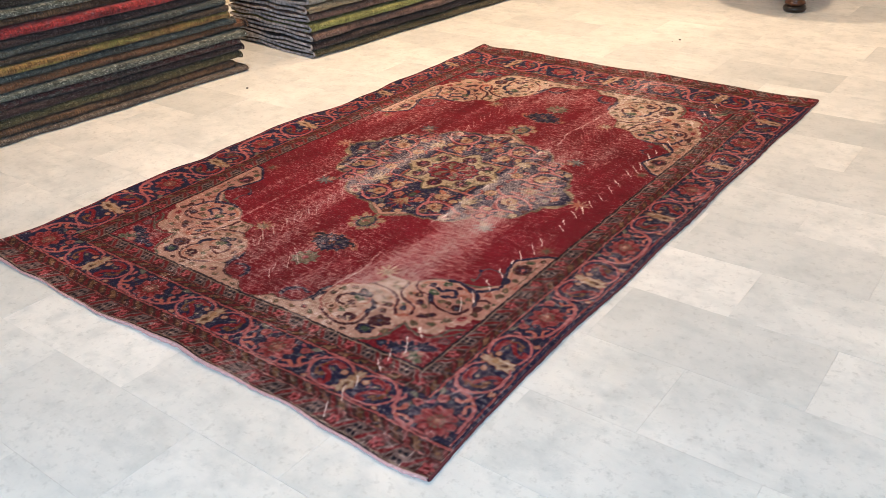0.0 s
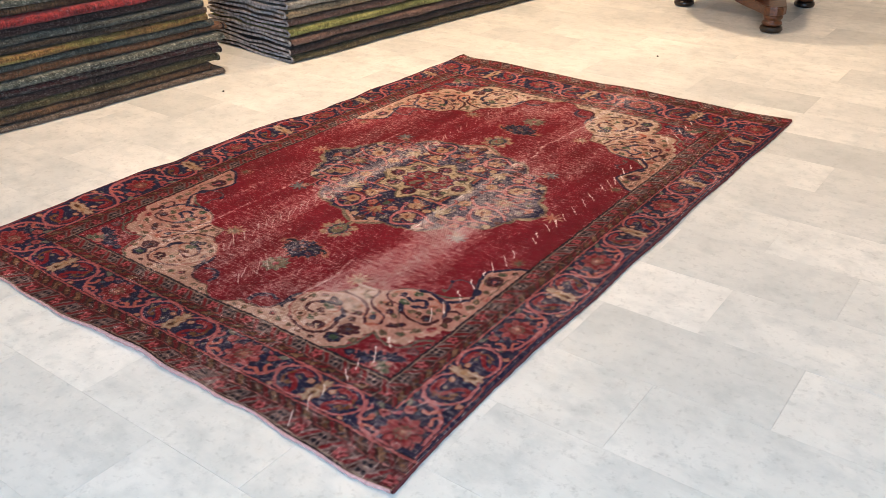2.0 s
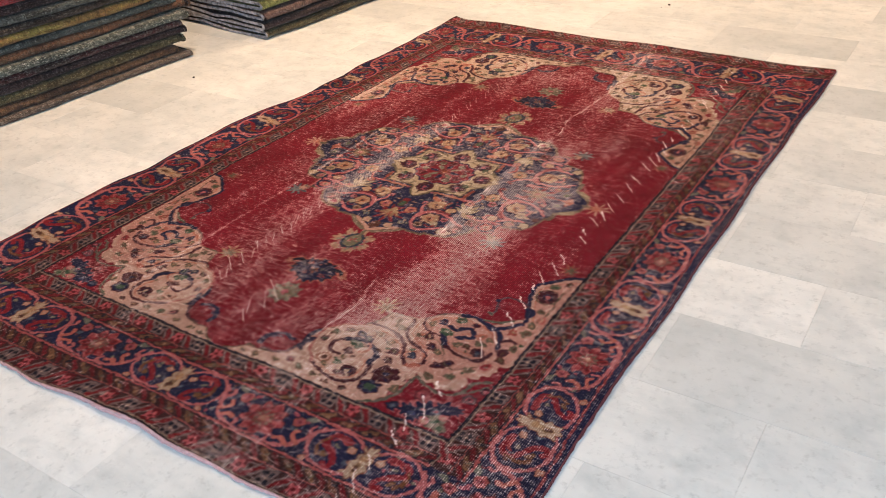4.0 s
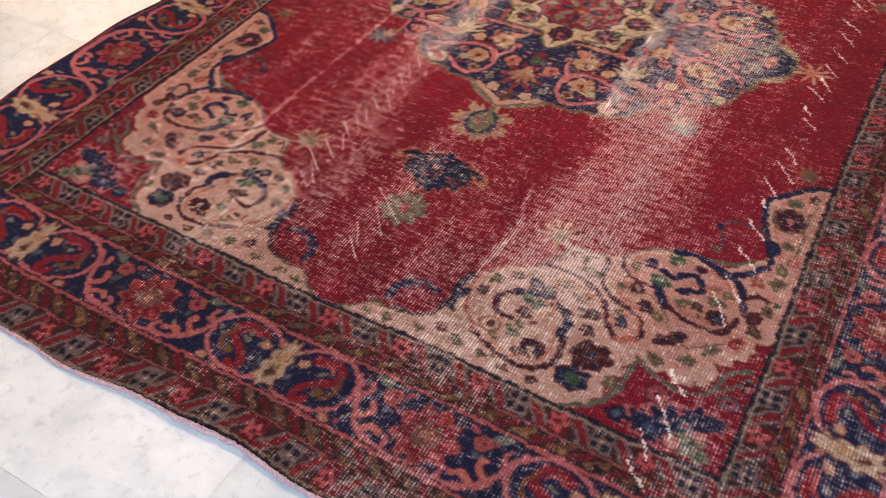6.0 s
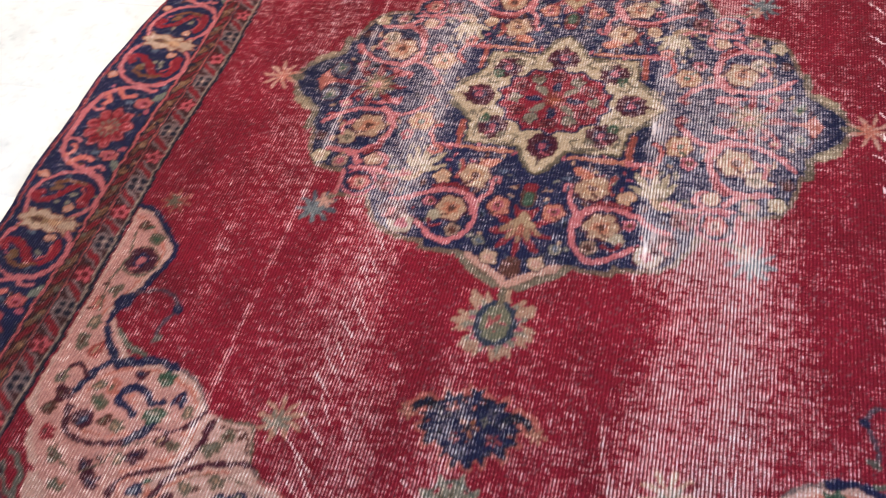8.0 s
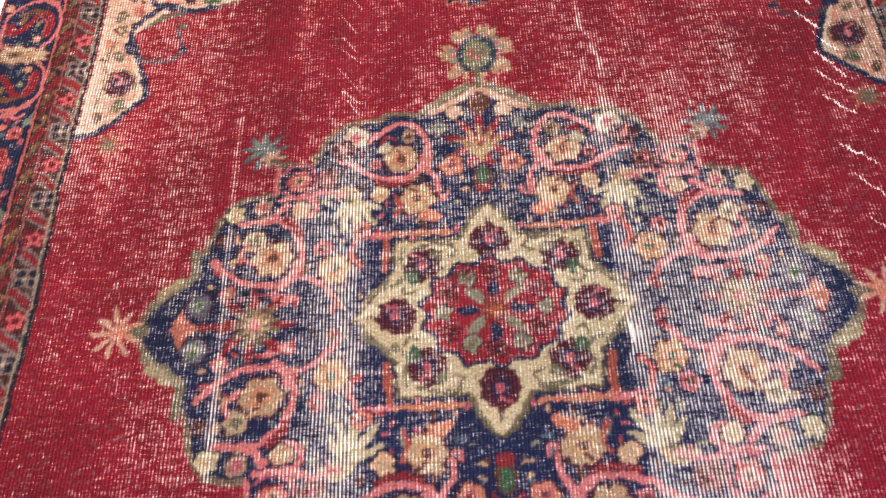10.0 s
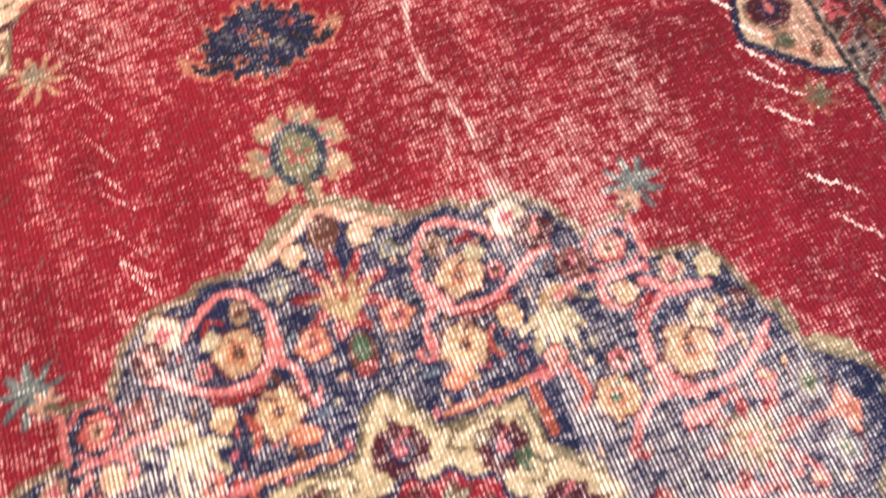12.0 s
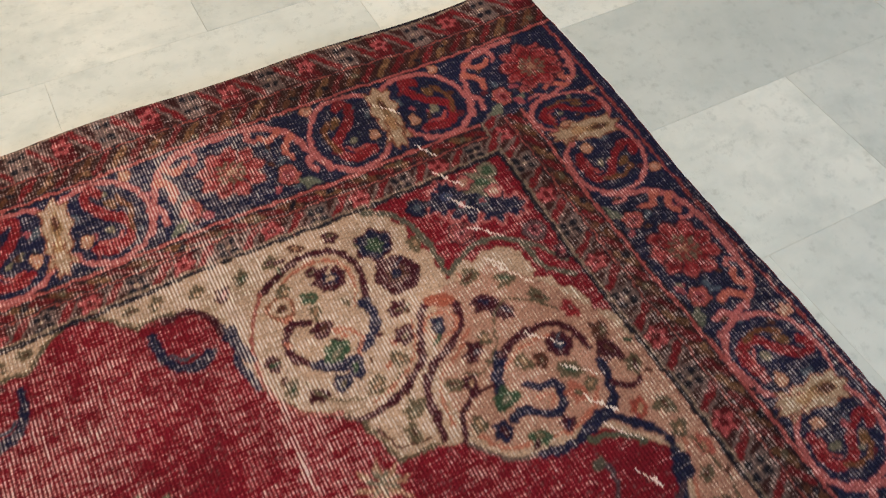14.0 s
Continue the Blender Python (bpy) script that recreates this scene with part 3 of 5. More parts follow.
def medallion():
    outline = LOBES + [(x, -y) for x, y in LOBES[-2::-1]]
    outline += [(-x, y) for x, y in outline[-2:0:-1]]
    p = Pen()
    r = np.random.default_rng(5)
    grey = lin(124, 112, 92)
    p.shape(outline, NAVY, 0.010, lin(112, 92, 74))
    # ground of small leaves and buds
    tints = (TAN, ROSE, BLUE, INK, SAGE, lin(150, 60, 62), BROWN)
    for _ in range(260):
        x, y = r.uniform(0, 0.52), r.uniform(0, 0.43)
        if not inside(LOBES + [(0.0, 0.0)], np.array([x / 0.94]), np.array([y / 0.94]))[0]:
            continue
        col, rr, a = tints[int(r.integers(7))], r.uniform(0.005, 0.010), float(r.uniform(0, 180))
        for sx, sy in QUADS:
            Pen(0, 0, 0, sx, sy).disc(x, y, rr, col, rr * 0.5, a)
    deep = lin(122, 34, 42)
    for sx, sy in QUADS:
        q = Pen(0, 0, 0, sx, sy)
        # rim leaves at the tips
        q.curve(mm((4, 448), (40, 424), (82, 402)), 0.014, SALMON)
        q.curve(mm((20, 456), (60, 434), (98, 406)), 0.013, grey)
        q.line(mm((479, 90), (479, 137)), 0.016, OLIVE)
        q.line(mm((540, 44), (482, 88)), 0.015, grey)
        q.line(mm((530, 62), (500, 84)), 0.016, lin(168, 146, 116))
        q.line(mm((362, 302), (361, 248)), 0.009, CORAL)
        # first ring of vine with its flower
        q.curve(mm((196, 345), (173, 366), (150, 378), (126, 379), (104, 356), (94, 330), (95, 290), (117, 267), (149, 261), (187, 271), (227, 297), (254, 308)), 0.0105, CORAL)
        q.curve(mm((120, 256), (150, 249), (184, 258)), 0.009, deep)
        q.curve(mm((94, 275), (78, 252), (78, 216)), 0.009, CORAL)
        q.curve(mm((78, 216), (66, 214), (62, 226)), 0.007, CORAL)
        q.curve(mm((117, 267), (104, 282), (96, 305)), 0.016, CORAL)
        floret(q, 0.140, 0.304, 0.031, TAN, lin(196, 124, 92), BROWN, 6)
        q.shape(mm((152, 332), (178, 346), (182, 322), (165, 314)), lin(180, 160, 130))
        floret(q, 0.126, 0.352, 0.016, lin(150, 120, 100), BROWN, None, 5)
        q.curve(mm((150, 345), (166, 352), (176, 338)), 0.007, deep)
        floret(q, 0.222, 0.358, 0.025, lin(200, 176, 150), ROSE, None, 5)
        floret(q, 0.245, 0.330, 0.024, PLUM, BROWN, CORAL, 6)
        floret(q, 0.185, 0.296, 0.012, ROSE, BROWN, None, 5)
        # flowers between ring and star
        floret(q, 0.113, 0.217, 0.032, TAN, lin(206, 150, 110), BROWN, 6)
        floret(q, 0.175, 0.233, 0.017, lin(208, 156, 120), TAN, None, 5)
        q.disc(0.092, 0.182, 0.022, lin(196, 112, 84), 0.011, 20)
        q.curve(mm((150, 228), (142, 206), (150, 186)), 0.007, lin(150, 70, 60))
        floret(q, 0.053, 0.281, 0.022, lin(190, 116, 92), ROSE, BROWN, 5)
        # great cream palmette, its leaves spread towards the middle
        for a, l, w in ((-104, 62, 17), (-128, 58, 17), (-82, 54, 15), (-152, 46, 14), (-60, 40, 13)):
            ca, sa = math.cos(radians(a)), math.sin(radians(a))
            q.disc(0.228 + 0.0006 * l * ca, 0.232 + 0.0006 * l * sa, 0.0007 * l, lin(186, 162, 128), 0.00042 * w, a)
        q.disc(0.232, 0.240, 0.022, lin(164, 132, 100), 0.014, 30)
        q.disc(0.230, 0.226, 0.012, OLIVE, 0.007, -110)
        # second ring
        q.curve(mm((414, 190), (384, 193), (353, 194), (326, 176), (310, 150), (303, 112), (322, 78), (355, 72), (390, 76), (424, 94), (452, 120)), 0.0105, CORAL)
        q.curve(mm((376, 194), (352, 210), (340, 222)), 0.013, CORAL)
        q.curve(mm((336, 196), (320, 180), (312, 165)), 0.015, deep)
        q.curve(mm((310, 100), (322, 80), (336, 70)), 0.017, CORAL)
        floret(q, 0.352, 0.120, 0.035, TAN, lin(204, 132, 100), BROWN, 6)
        floret(q, 0.386, 0.156, 0.020, lin(190, 160, 130), OLIVE, None, 5)
        q.curve(mm((398, 150), (404, 126), (386, 110)), 0.007, CORAL)
        floret(q, 0.424, 0.211, 0.018, lin(206, 180, 140), TAN, None, 5)
        floret(q, 0.380, 0.222, 0.017, lin(160, 124, 108), ROSE, None, 5)
        floret(q, 0.440, 0.160, 0.014, PLUM, BROWN, None, 5)
        q.curve(mm((352, 236), (330, 240), (305, 238), (288, 222), (296, 200), (316, 198)), 0.009, CORAL)
        floret(q, 0.314, 0.213, 0.018, lin(206, 150, 124), TAN, None, 5)
        q.curve(mm((345, 238), (306, 238), (274, 248), (236, 238)), 0.009, CORAL)
        # square bay with a rose
        q.ring(0.325, 0.274, 0.032, 0.006, ROSE, 20, 300)
        floret(q, 0.323, 0.273, 0.022, lin(180, 84, 82), SALMON, BROWN, 6)
        floret(q, 0.272, 0.272, 0.020, lin(110, 64, 60), PLUM, ROSE, 5)
        # vines of the side parts
        q.curve(mm((248, 43), (266, 64), (293, 81), (324, 80)), 0.0095, CORAL)
        q.curve(mm((248, 43), (238, 30), (250, 20)), 0.011, deep)
        floret(q, 0.249, 0.094, 0.028, lin(188, 140, 104), lin(200, 120, 90), GREEN, 6)
        q.curve(mm((312, 46), (334, 42), (346, 50)), 0.013, CORAL)
        q.disc(0.330, 0.043, 0.016, CORAL, 0.008, 20)
        floret(q, 0.464, 0.039, 0.022, lin(96, 96, 110), SAGE, GREEN, 6)
        floret(q, 0.270, 0.135, 0.016, ROSE, BROWN, None, 5)
        q.curve(mm((205, 95), (222, 118), (212, 150)), 0.008, lin(170, 70, 60))
        floret(q, 0.205, 0.165, 0.015, lin(190, 100, 84), PLUM, None, 5)
        floret(q, 0.044, 0.399, 0.017, lin(200, 160, 130), SALMON, None, 5)
        floret(q, 0.072, 0.365, 0.013, SAGE, BLUE, None, 5)
        floret(q, 0.420, 0.060, 0.014, ROSE, TAN, None, 5)
        # florets outside, in the angle of the bays
        q.flower(0.388, 0.343, 0.042, 9, lin(90, 92, 100), 0.34, 10)
        q.flower(0.392, 0.352, 0.030, 7, lin(124, 128, 128), 0.4)
        q.flower(0.374, 0.326, 0.020, 6, SALMON, 0.3)
        q.line(mm((358, 310), (372, 322)), 0.008, OLIVE)
    for sy in (1, -1):
        q = Pen(0, 0, 0, 1, sy)
        q.flower(0, 0.330, 0.062, 9, deep, 0.36, 90)
        for a in (30, 62, 90, 118, 150):
            q.disc(0.024 * math.cos(radians(a)), 0.312 + 0.026 * math.sin(radians(a)), 0.022, lin(150, 116, 88), 0.006, a)
        q.shape(mm((-26, 318), (0, 286), (26, 318), (0, 330)), lin(176, 142, 108))
        q.disc(0, 0.330, 0.007, lin(150, 84, 64), 0.014)
        q.disc(0, 0.250, 0.017, BROWN, 0.028)
        q.disc(0, 0.256, 0.010, GREEN, 0.018)
        q.disc(0, 0.230, 0.015, deep, 0.010)
        q.disc(0, 0.414, 0.020, BROWN, 0.024)
        q.line(mm((0, 456), (0, 490)), 0.010, OLIVE)
    for sx in (1, -1):
        q = Pen(0, 0, 0, sx, 1)
        q.flower(0.376, 0, 0.066, 8, deep, 0.36)
        q.flower(0.370, 0, 0.040, 11, OLIVE, 0.2)
        q.flower(0.370, 0, 0.024, 9, TAN, 0.3)
        q.disc(0.370, 0, 0.009, CORAL)
        q.shape(mm((508, 0), (490, 32), (478, 8), (452, 0), (478, -8), (486, -34)), lin(190, 110, 92))
        q.line(mm((462, 0), (424, 0)), 0.010, deep)
        q.line(mm((545, 0), (580, 0)), 0.018, OLIVE)
        # ragged coral flower beyond the tip
        q.flower(0.592, 0, 0.045, 9, SALMON, 0.50)
        q.flower(0.584, 0, 0.022, 7, lin(206, 120, 96), 0.4)
    # star of cream round the middle rosette, framed in coral and olive
    star = mm((0, 196), (24, 180), (40, 152), (48, 132), (150, 134), (154, 78), (172, 58), (180, 40), (202, 16), (217, 0))
    star += [(x, -y) for x, y in star[-2::-1]]
    star += [(-x, y) for x, y in star[-2:0:-1]]
    for sx, sy in QUADS:
        q = Pen(0, 0, 0, sx, sy)
        q.line(mm((60, 147), (160, 149)), 0.010, lin(186, 114, 88))
        q.line(mm((165, 150), (166, 84)), 0.012, lin(150, 76, 60))
        q.line(mm((165, 150), (188, 150)), 0.010, CORAL)
    p.shape(star, lin(206, 178, 140), 0.005, lin(90, 78, 56))
    for sx, sy in QUADS:
        q = Pen(0, 0, 0, sx, sy)
        q.curve(mm((162, 66), (172, 50), (190, 42), (200, 22)), 0.010, grey)
        q.curve(mm((136, 116), (141, 96), (132, 80), (142, 60), (156, 54)), 0.009, grey)
        q.curve(mm((62, 122), (52, 108), (64, 100)), 0.006, OLIVE)
        q.curve(mm((120, 40), (132, 36), (138, 48)), 0.006, OLIVE)
        q.curve(mm((12, 186), (32, 160), (42, 136)), 0.006, OLIVE)
        q.curve(mm((58, 124), (86, 126), (120, 118)), 0.008, OLIVE)
        floret(q, 0.105, 0.087, 0.029, PLUM, NAVY, ROSE, 9)
        leaf(q, 0.086, 0.104, 0.013, OLIVE, SAGE, 30)
        leaf(q, 0.126, 0.066, 0.014, GREEN, OLIVE, 70)
    for sy in (1, -1):
        q = Pen(0, 0, 0, 1, sy)
        q.shape(mm((-13, 135), (0, 176), (13, 135)), lin(84, 62, 56))
        floret(q, 0, 0.124, 0.030, PLUM, NAVY, ROSE, 9)
    for sx in (1, -1):
        q = Pen(0, 0, 0, sx, 1)
        q.shape(mm((158, 11), (208, 0), (158, -11)), lin(104, 82, 66))
        floret(q, 0.149, 0, 0.030, PLUM, NAVY, ROSE, 9)
    p.flower(0, 0, 0.117, 14, NAVY, 0.05, 15, 0.84)
    p.flower(0, 0, 0.109, 14, lin(130, 28, 44), 0.06, 15, 0.84)
    for i in range(12):
        a = i * math.tau / 12
        floret(p, 0.076 * math.cos(a), 0.064 * math.sin(a), 0.014, (SAGE, lin(110, 30, 36))[i % 2], (OLIVE, PLUM)[i % 2], None, 5)
        p.curve([(0.094 * math.cos(a - 0.2), 0.080 * math.sin(a - 0.2)), (0.086 * math.cos(a), 0.073 * math.sin(a)), (0.094 * math.cos(a + 0.2), 0.080 * math.sin(a + 0.2))], 0.004, lin(96, 40, 40))
    for i in range(8):
        a = i * math.tau / 8
        p.disc(0.040 * math.cos(a), 0.035 * math.sin(a), 0.018, (NAVY, SAGE)[i % 2], 0.008, math.degrees(a))
    p.flower(0, 0, 0.024, 8, lin(116, 50, 40), 0.2)
    p.disc(0, 0, 0.010, lin(150, 80, 50))


medallion()

# ---- the borders ----
# edges of the bands: the field's rim, the main border's inner and outer rims
SIDE = dict(field=0.735, main=0.824)
ENDS = {-1: dict(field=-1.126, main=-1.214, out=-1.347, edge=-1.455), 1: dict(field=1.206, main=1.282, out=1.474, edge=1.606)}


def band(mask, colour):
    C[mask] = colour


AX = np.abs(XW + 0.006)
INNER = (AX > SIDE["field"]) | (YW < ENDS[-1]["field"]) | (YW > ENDS[1]["field"])
MAIN = (AX > SIDE["main"]) | (YW < ENDS[-1]["main"]) | (YW > ENDS[1]["main"])
OUTER = (YW < ENDS[-1]["out"]) | (YW > ENDS[1]["out"])
band(INNER, lin(64, 34, 34))
band(MAIN, NAVY)
band(OUTER, lin(64, 34, 34))


def strip(x0, y0, x1, y1, side):
    """A pen that runs from one point to the other: u along, v towards side, both in metres. Returns it and the length."""
    return Pen(x0, y0, math.degrees(math.atan2(y1 - y0, x1 - x0)), 1, side), math.hypot(x1 - x0, y1 - y0)


def guard(p, length, wide, r):
    """Guard stripe: a row of small squares and slanting bars (v from 0) and a brown row of leaves (to v = wide)."""
    half = wide * 0.60
    grey = lin(130, 108, 106)
    p.shape([(0, 0.001), (length, 0.001), (length, half), (0, half)], lin(66, 34, 36))
    n = max(2, round(length / 0.075))
    step = length / n
    red, rust = lin(124, 28, 38), lin(134, 96, 66)
    for i in range(n):
        u = (i + 0.5) * step
        # a slanting red bar between grey ones
        for d, w, col in ((0.026, 0.005, grey), (0.0375, 0.012, red), (0.049, 0.005, grey)):
            p.line([(u + d - half * 0.30, 0.006), (u + d + half * 0.30, half - 0.005)], w, col)
        if i % 2:
            p.shape([(u - 0.020, 0.004), (u + 0.016, 0.004), (u + 0.022, half - 0.004), (u - 0.014, half - 0.004)], grey)
            for a in (-0.0085, 0.0085):
                for b in (0.30, 0.68):
                    p.disc(u + a, half * b, 0.0068, INK)
            p.disc(u, half * 0.5, 0.0028, CREAM)
        else:
            p.shape([(u - 0.018, 0.004), (u + 0.014, 0.004), (u + 0.020, half - 0.004), (u - 0.012, half - 0.004)], DEEP)
            p.flower(u, half * 0.5, 0.019, 5, lin(196, 88, 94), 0.25)
            p.disc(u, half * 0.5, 0.0065, DEEP)
    p.line([(0, half), (length, half)], 0.009, INK)
    # slanting leaves, red and brown in turn
    n = max(2, round(length / 0.031))
    step = length / n
    for i in range(n):
        u = (i + 0.5) * step
        tone = (red, rust, lin(104, 28, 34), lin(112, 70, 50))[i % 4]
        p.line([(u + 0.014, half + 0.009), (u - 0.014, wide - 0.011)], 0.0110, tone)
        p.line([(u + 0.013, half + 0.009), (u - 0.013, wide - 0.011)], 0.0035, (DEEP, lin(92, 60, 40))[i % 2])
        if i % 2:
            p.disc(u + 0.004, half + (wide - half) * float(r.uniform(0.3, 0.7)), 0.007, (INK, OLIVE, lin(150, 112, 80))[int(r.integers(3))], 0.005, 40)
    p.line([(0, 0.0075), (length, 0.0075)], 0.004, lin(160, 138, 122))
    p.line([(0, 0.001), (length, 0.001)], 0.008, INK)
    p.line([(0, wide), (length, wide)], 0.014, INK)
    p.line([(0, wide), (length, wide)], 0.0062, lin(186, 92, 90))
    p.line([(0, half), (length, half)], 0.0036, lin(162, 84, 76))


def rosette(p, u, r0):
    """A full-blown flower: lobed red petals rimmed in rose round a grey-green heart."""
    p.flower(u, 0, r0 * 1.10, 9, PLUM, 0.10)
    p.flower(u, 0, r0 * 1.03, 9, lin(176, 84, 86), 0.11)
    p.flower(u, 0, r0 * 0.93, 9, lin(138, 30, 40), 0.13)
    for i in range(9):
        a = math.tau * i / 9
        p.disc(u + r0 * 0.70 * math.cos(a), r0 * 0.70 * math.sin(a), r0 * 0.15, (lin(168, 70, 74), lin(112, 34, 42))[i % 2], r0 * 0.09, math.degrees(a))
        b = a + math.tau / 18
        p.line([(u + r0 * 0.50 * math.cos(b), r0 * 0.50 * math.sin(b)), (u + r0 * 0.82 * math.cos(b), r0 * 0.82 * math.sin(b))], 0.0035, PLUM)
    p.flower(u, 0, r0 * 0.50, 11, lin(120, 100, 84), 0.14)
    p.flower(u, 0, r0 * 0.38, 8, lin(140, 56, 56), 0.25)
    p.flower(u, 0, r0 * 0.20, 6, lin(190, 140, 116), 0.3)


def main_border(p, length, rosettes, palmettes, wide, r):
    """Rosettes and cream palmettes in turn on a coral vine; v > 0 towards the field, the places along u."""
    h = wide / 2
    for m in palmettes:
        for s in (-1, 1):
            gap = min([abs(c - m) for c in rosettes if (c - m) * s > 0] or [0.28])
            k, j = gap / 0.288, h / 0.066
            q = Pen(p.o[0] + m * math.cos(p.t), p.o[1] + m * math.sin(p.t), math.degrees(p.t), s * k, p.sy * j)
            for _ in range(15):
                q.disc(float(r.uniform(0.04, 0.24)), float(r.uniform(-0.055, 0.055)), 0.006, (ROSE, BLUE, SAGE, lin(104, 40, 52), BROWN)[int(r.integers(5))], 0.004, float(r.uniform(0, 180)))
            # ring of vine that opens at the palmette, with a red curl in it
            q.curve(mm((18, 34), (38, 53), (74, 62), (114, 57), (142, 30), (146, 0), (136, -26), (108, -50), (72, -59), (34, -56), (10, -46)), 0.0078, CORAL)
            q.curve(mm((52, 38), (78, 44), (106, 36), (108, 12), (84, -4), (66, -20), (56, -40), (66, -50), (78, -42)), 0.0150, lin(134, 28, 40))
            q.curve(mm((60, 30), (82, 34), (96, 24)), 0.005, lin(180, 78, 76))
            q.curve(mm((112, 26), (118, -4), (104, -26)), 0.009, lin(118, 74, 46))
            q.disc(0.092, -0.020, 0.012, lin(120, 84, 52), 0.007, 40)
            floret(q, 0.040, 0.020, 0.011, lin(204, 140, 112), SALMON, None, 5)
            floret(q, 0.126, -0.056, 0.011, lin(204, 130, 104), SALMON, None, 5)
            q.disc(0.030, -0.018, 0.009, BLUE, 0.006, 50)
            q.disc(0.080, 0.016, 0.008, SAGE, 0.005, 20)
            # antlered branch from the ring along the rim to the rosette
            q.curve(mm((136, 46), (152, 16), (163, -14), (182, -40), (210, -54), (250, -61), (288, -61)), 0.0105, CORAL)
            q.curve(mm((170, -26), (190, -8), (186, 8)), 0.0115, lin(208, 112, 98))
            q.curve(mm((186, -42), (206, -30), (222, -38)), 0.0100, lin(208, 112, 98))
            q.curve(mm((154, 14), (166, 26), (162, 40)), 0.0090, CORAL)
            q.curve(mm((232, -58), (240, -44), (234, -34)), 0.0080, CORAL)
            floret(q, 0.205, 0.034, 0.018, lin(178, 88, 84), ROSE, DEEP, 6)
            q.shape(mm((160, 60), (186, 62), (196, 44), (176, 46)), lin(120, 122, 108))
            q.disc(0.228, 0.050, 0.009, ROSE, 0.006, 30)
            q.disc(0.206, 0.008, 0.008, BLUE, 0.005, 70)
        # long palmette laid across, with flaring tips
        q = Pen(p.o[0] + m * math.cos(p.t), p.o[1] + m * math.sin(p.t), math.degrees(p.t) - 5, p.sx, p.sy * h / 0.066)
        body = lin(206, 170, 142)
        q.shape(mm((0, -60), (-11, -46), (-24, -50), (-19, -32), (-27, -16), (-18, -2), (-22, 16), (-14, 24), (-26, 44), (-12, 40), (-8, 58), (0, 48), (8, 58), (12, 40), (26, 44), (14, 24), (22, 16), (18, -2), (27, -16), (19, -32), (24, -50), (11, -46)), body, 0.003, lin(140, 84, 64))
        q.shape(mm((0, -42), (-10, -26), (-6, -4), (0, 20), (6, -4), (10, -26)), lin(150, 116, 82))
        q.disc(0, -0.024, 0.006, BROWN, 0.011)
        q.line(mm((-9, 6), (-13, 36)), 0.004, lin(140, 90, 66))
        q.line(mm((9, 6), (13, 36)), 0.004, lin(140, 90, 66))
        q.disc(0, 0.010, 0.008, lin(200, 150, 110), 0.013)
    for c in rosettes:
        rosette(p, c, 0.056)


r = np.random.default_rng(31)
cx = -0.006
# long sides
for sx in (1, -1):
    p, length = strip(cx + sx * SIDE["field"], ENDS[-1]["main"], cx + sx * SIDE["field"], ENDS[1]["main"], -sx)
    guard(p, length, SIDE["main"] - SIDE["field"], r)
    centre, across = (0.892, 0.146) if sx > 0 else (-0.914, 0.172)
    p, length = strip(centre, -1.285, centre, 1.385, sx)
    main_border(p, length, (0.0, 0.565, 1.080, 1.625, 2.185, 2.670), (0.295, 0.823, 1.353, 1.896, 2.478), across, r)
    p.line([(-0.05, -across * 0.54), (length + 0.08, -across * 0.54)], 0.006, lin(150, 66, 66))
# ends
for sy in (-1, 1):
    e = ENDS[sy]
    p, length = strip(cx - 0.735, e["field"], cx + 0.735, e["field"], sy)
    guard(p, length, abs(e["main"] - e["field"]), r)
    mid = (e["main"] + e["out"]) / 2
    p, length = strip(-0.890, mid, 0.890, mid, -sy)
    main_border(p, length, (0.0, 0.610, 1.196, 1.780), (0.301, 0.905, 1.484), abs(e["out"] - e["main"]) * 0.98, r)
    p, length = strip(-1.02, e["edge"], 1.0, e["edge"], -sy)
    guard(p, length, abs(e["edge"] - e["out"]), r)

# ---- ageing of the dye and wear of the pile ----
abrash = 1 + (cloudy(0.5, 0.05, 11) - 0.5) * 0.16 + (cloudy(0.3, 0.5, 12) - 0.5) * 0.42 + (cloudy(0.05, 0.09, 14) - 0.5) * 0.30 + (cloudy(0.02, 0.02, 13) - 0.5) * 0.14 + (rng.random((ny, nx)) - 0.5) * 0.34
# single knots tied in a neighbouring shade
odd = rng.random((ny, nx))
C[odd > 0.965] *= 0.45
C[odd < 0.03] = C[odd < 0.03] * 0.6 + np.float32(0.10)
for axis in (0, 1):
    C = 0.76 * C + 0.12 * np.roll(C, 1, axis) + 0.12 * np.roll(C, -1, axis)
C *= 0.52 * abrash[..., None]


def soft_band(v, a, b, fade):
    return np.clip((v - a) / fade, 0, 1) * np.clip((b - v) / fade, 0, 1)


big, mid_n, small = cloudy(0.35, 0.5, 41), cloudy(0.07, 0.16, 42), cloudy(0.016, 0.05, 43)
WEAR = 0.09 + 0.40 * (big - 0.45) + 0.34 * (mid_n - 0.5) + 0.30 * (cloudy(0.03, 0.30, 46) - 0.5)
crease = 0.205 + (cloudy(9, 0.16, 44) - 0.5) * 0.03 + (cloudy(9, 0.03, 45) - 0.5) * 0.012
WEAR += 0.40 * soft_band(GX, 0.19, 0.53, 0.12) * soft_band(GY, -1.10, 0.30, 0.2)
WEAR += 0.33 * soft_band(GX, 0.16, 0.54, 0.10) * soft_band(GY, 0.2, 1.15, 0.2)
WEAR += 0.14 * soft_band(GX, -0.12, 0.20, 0.05) * soft_band(GY, -1.15, -0.5, 0.2)
WEAR += 0.30 * soft_band(GX, -0.20, 0.20, 0.1) * soft_band(GY, 0.85, 1.2, 0.15)
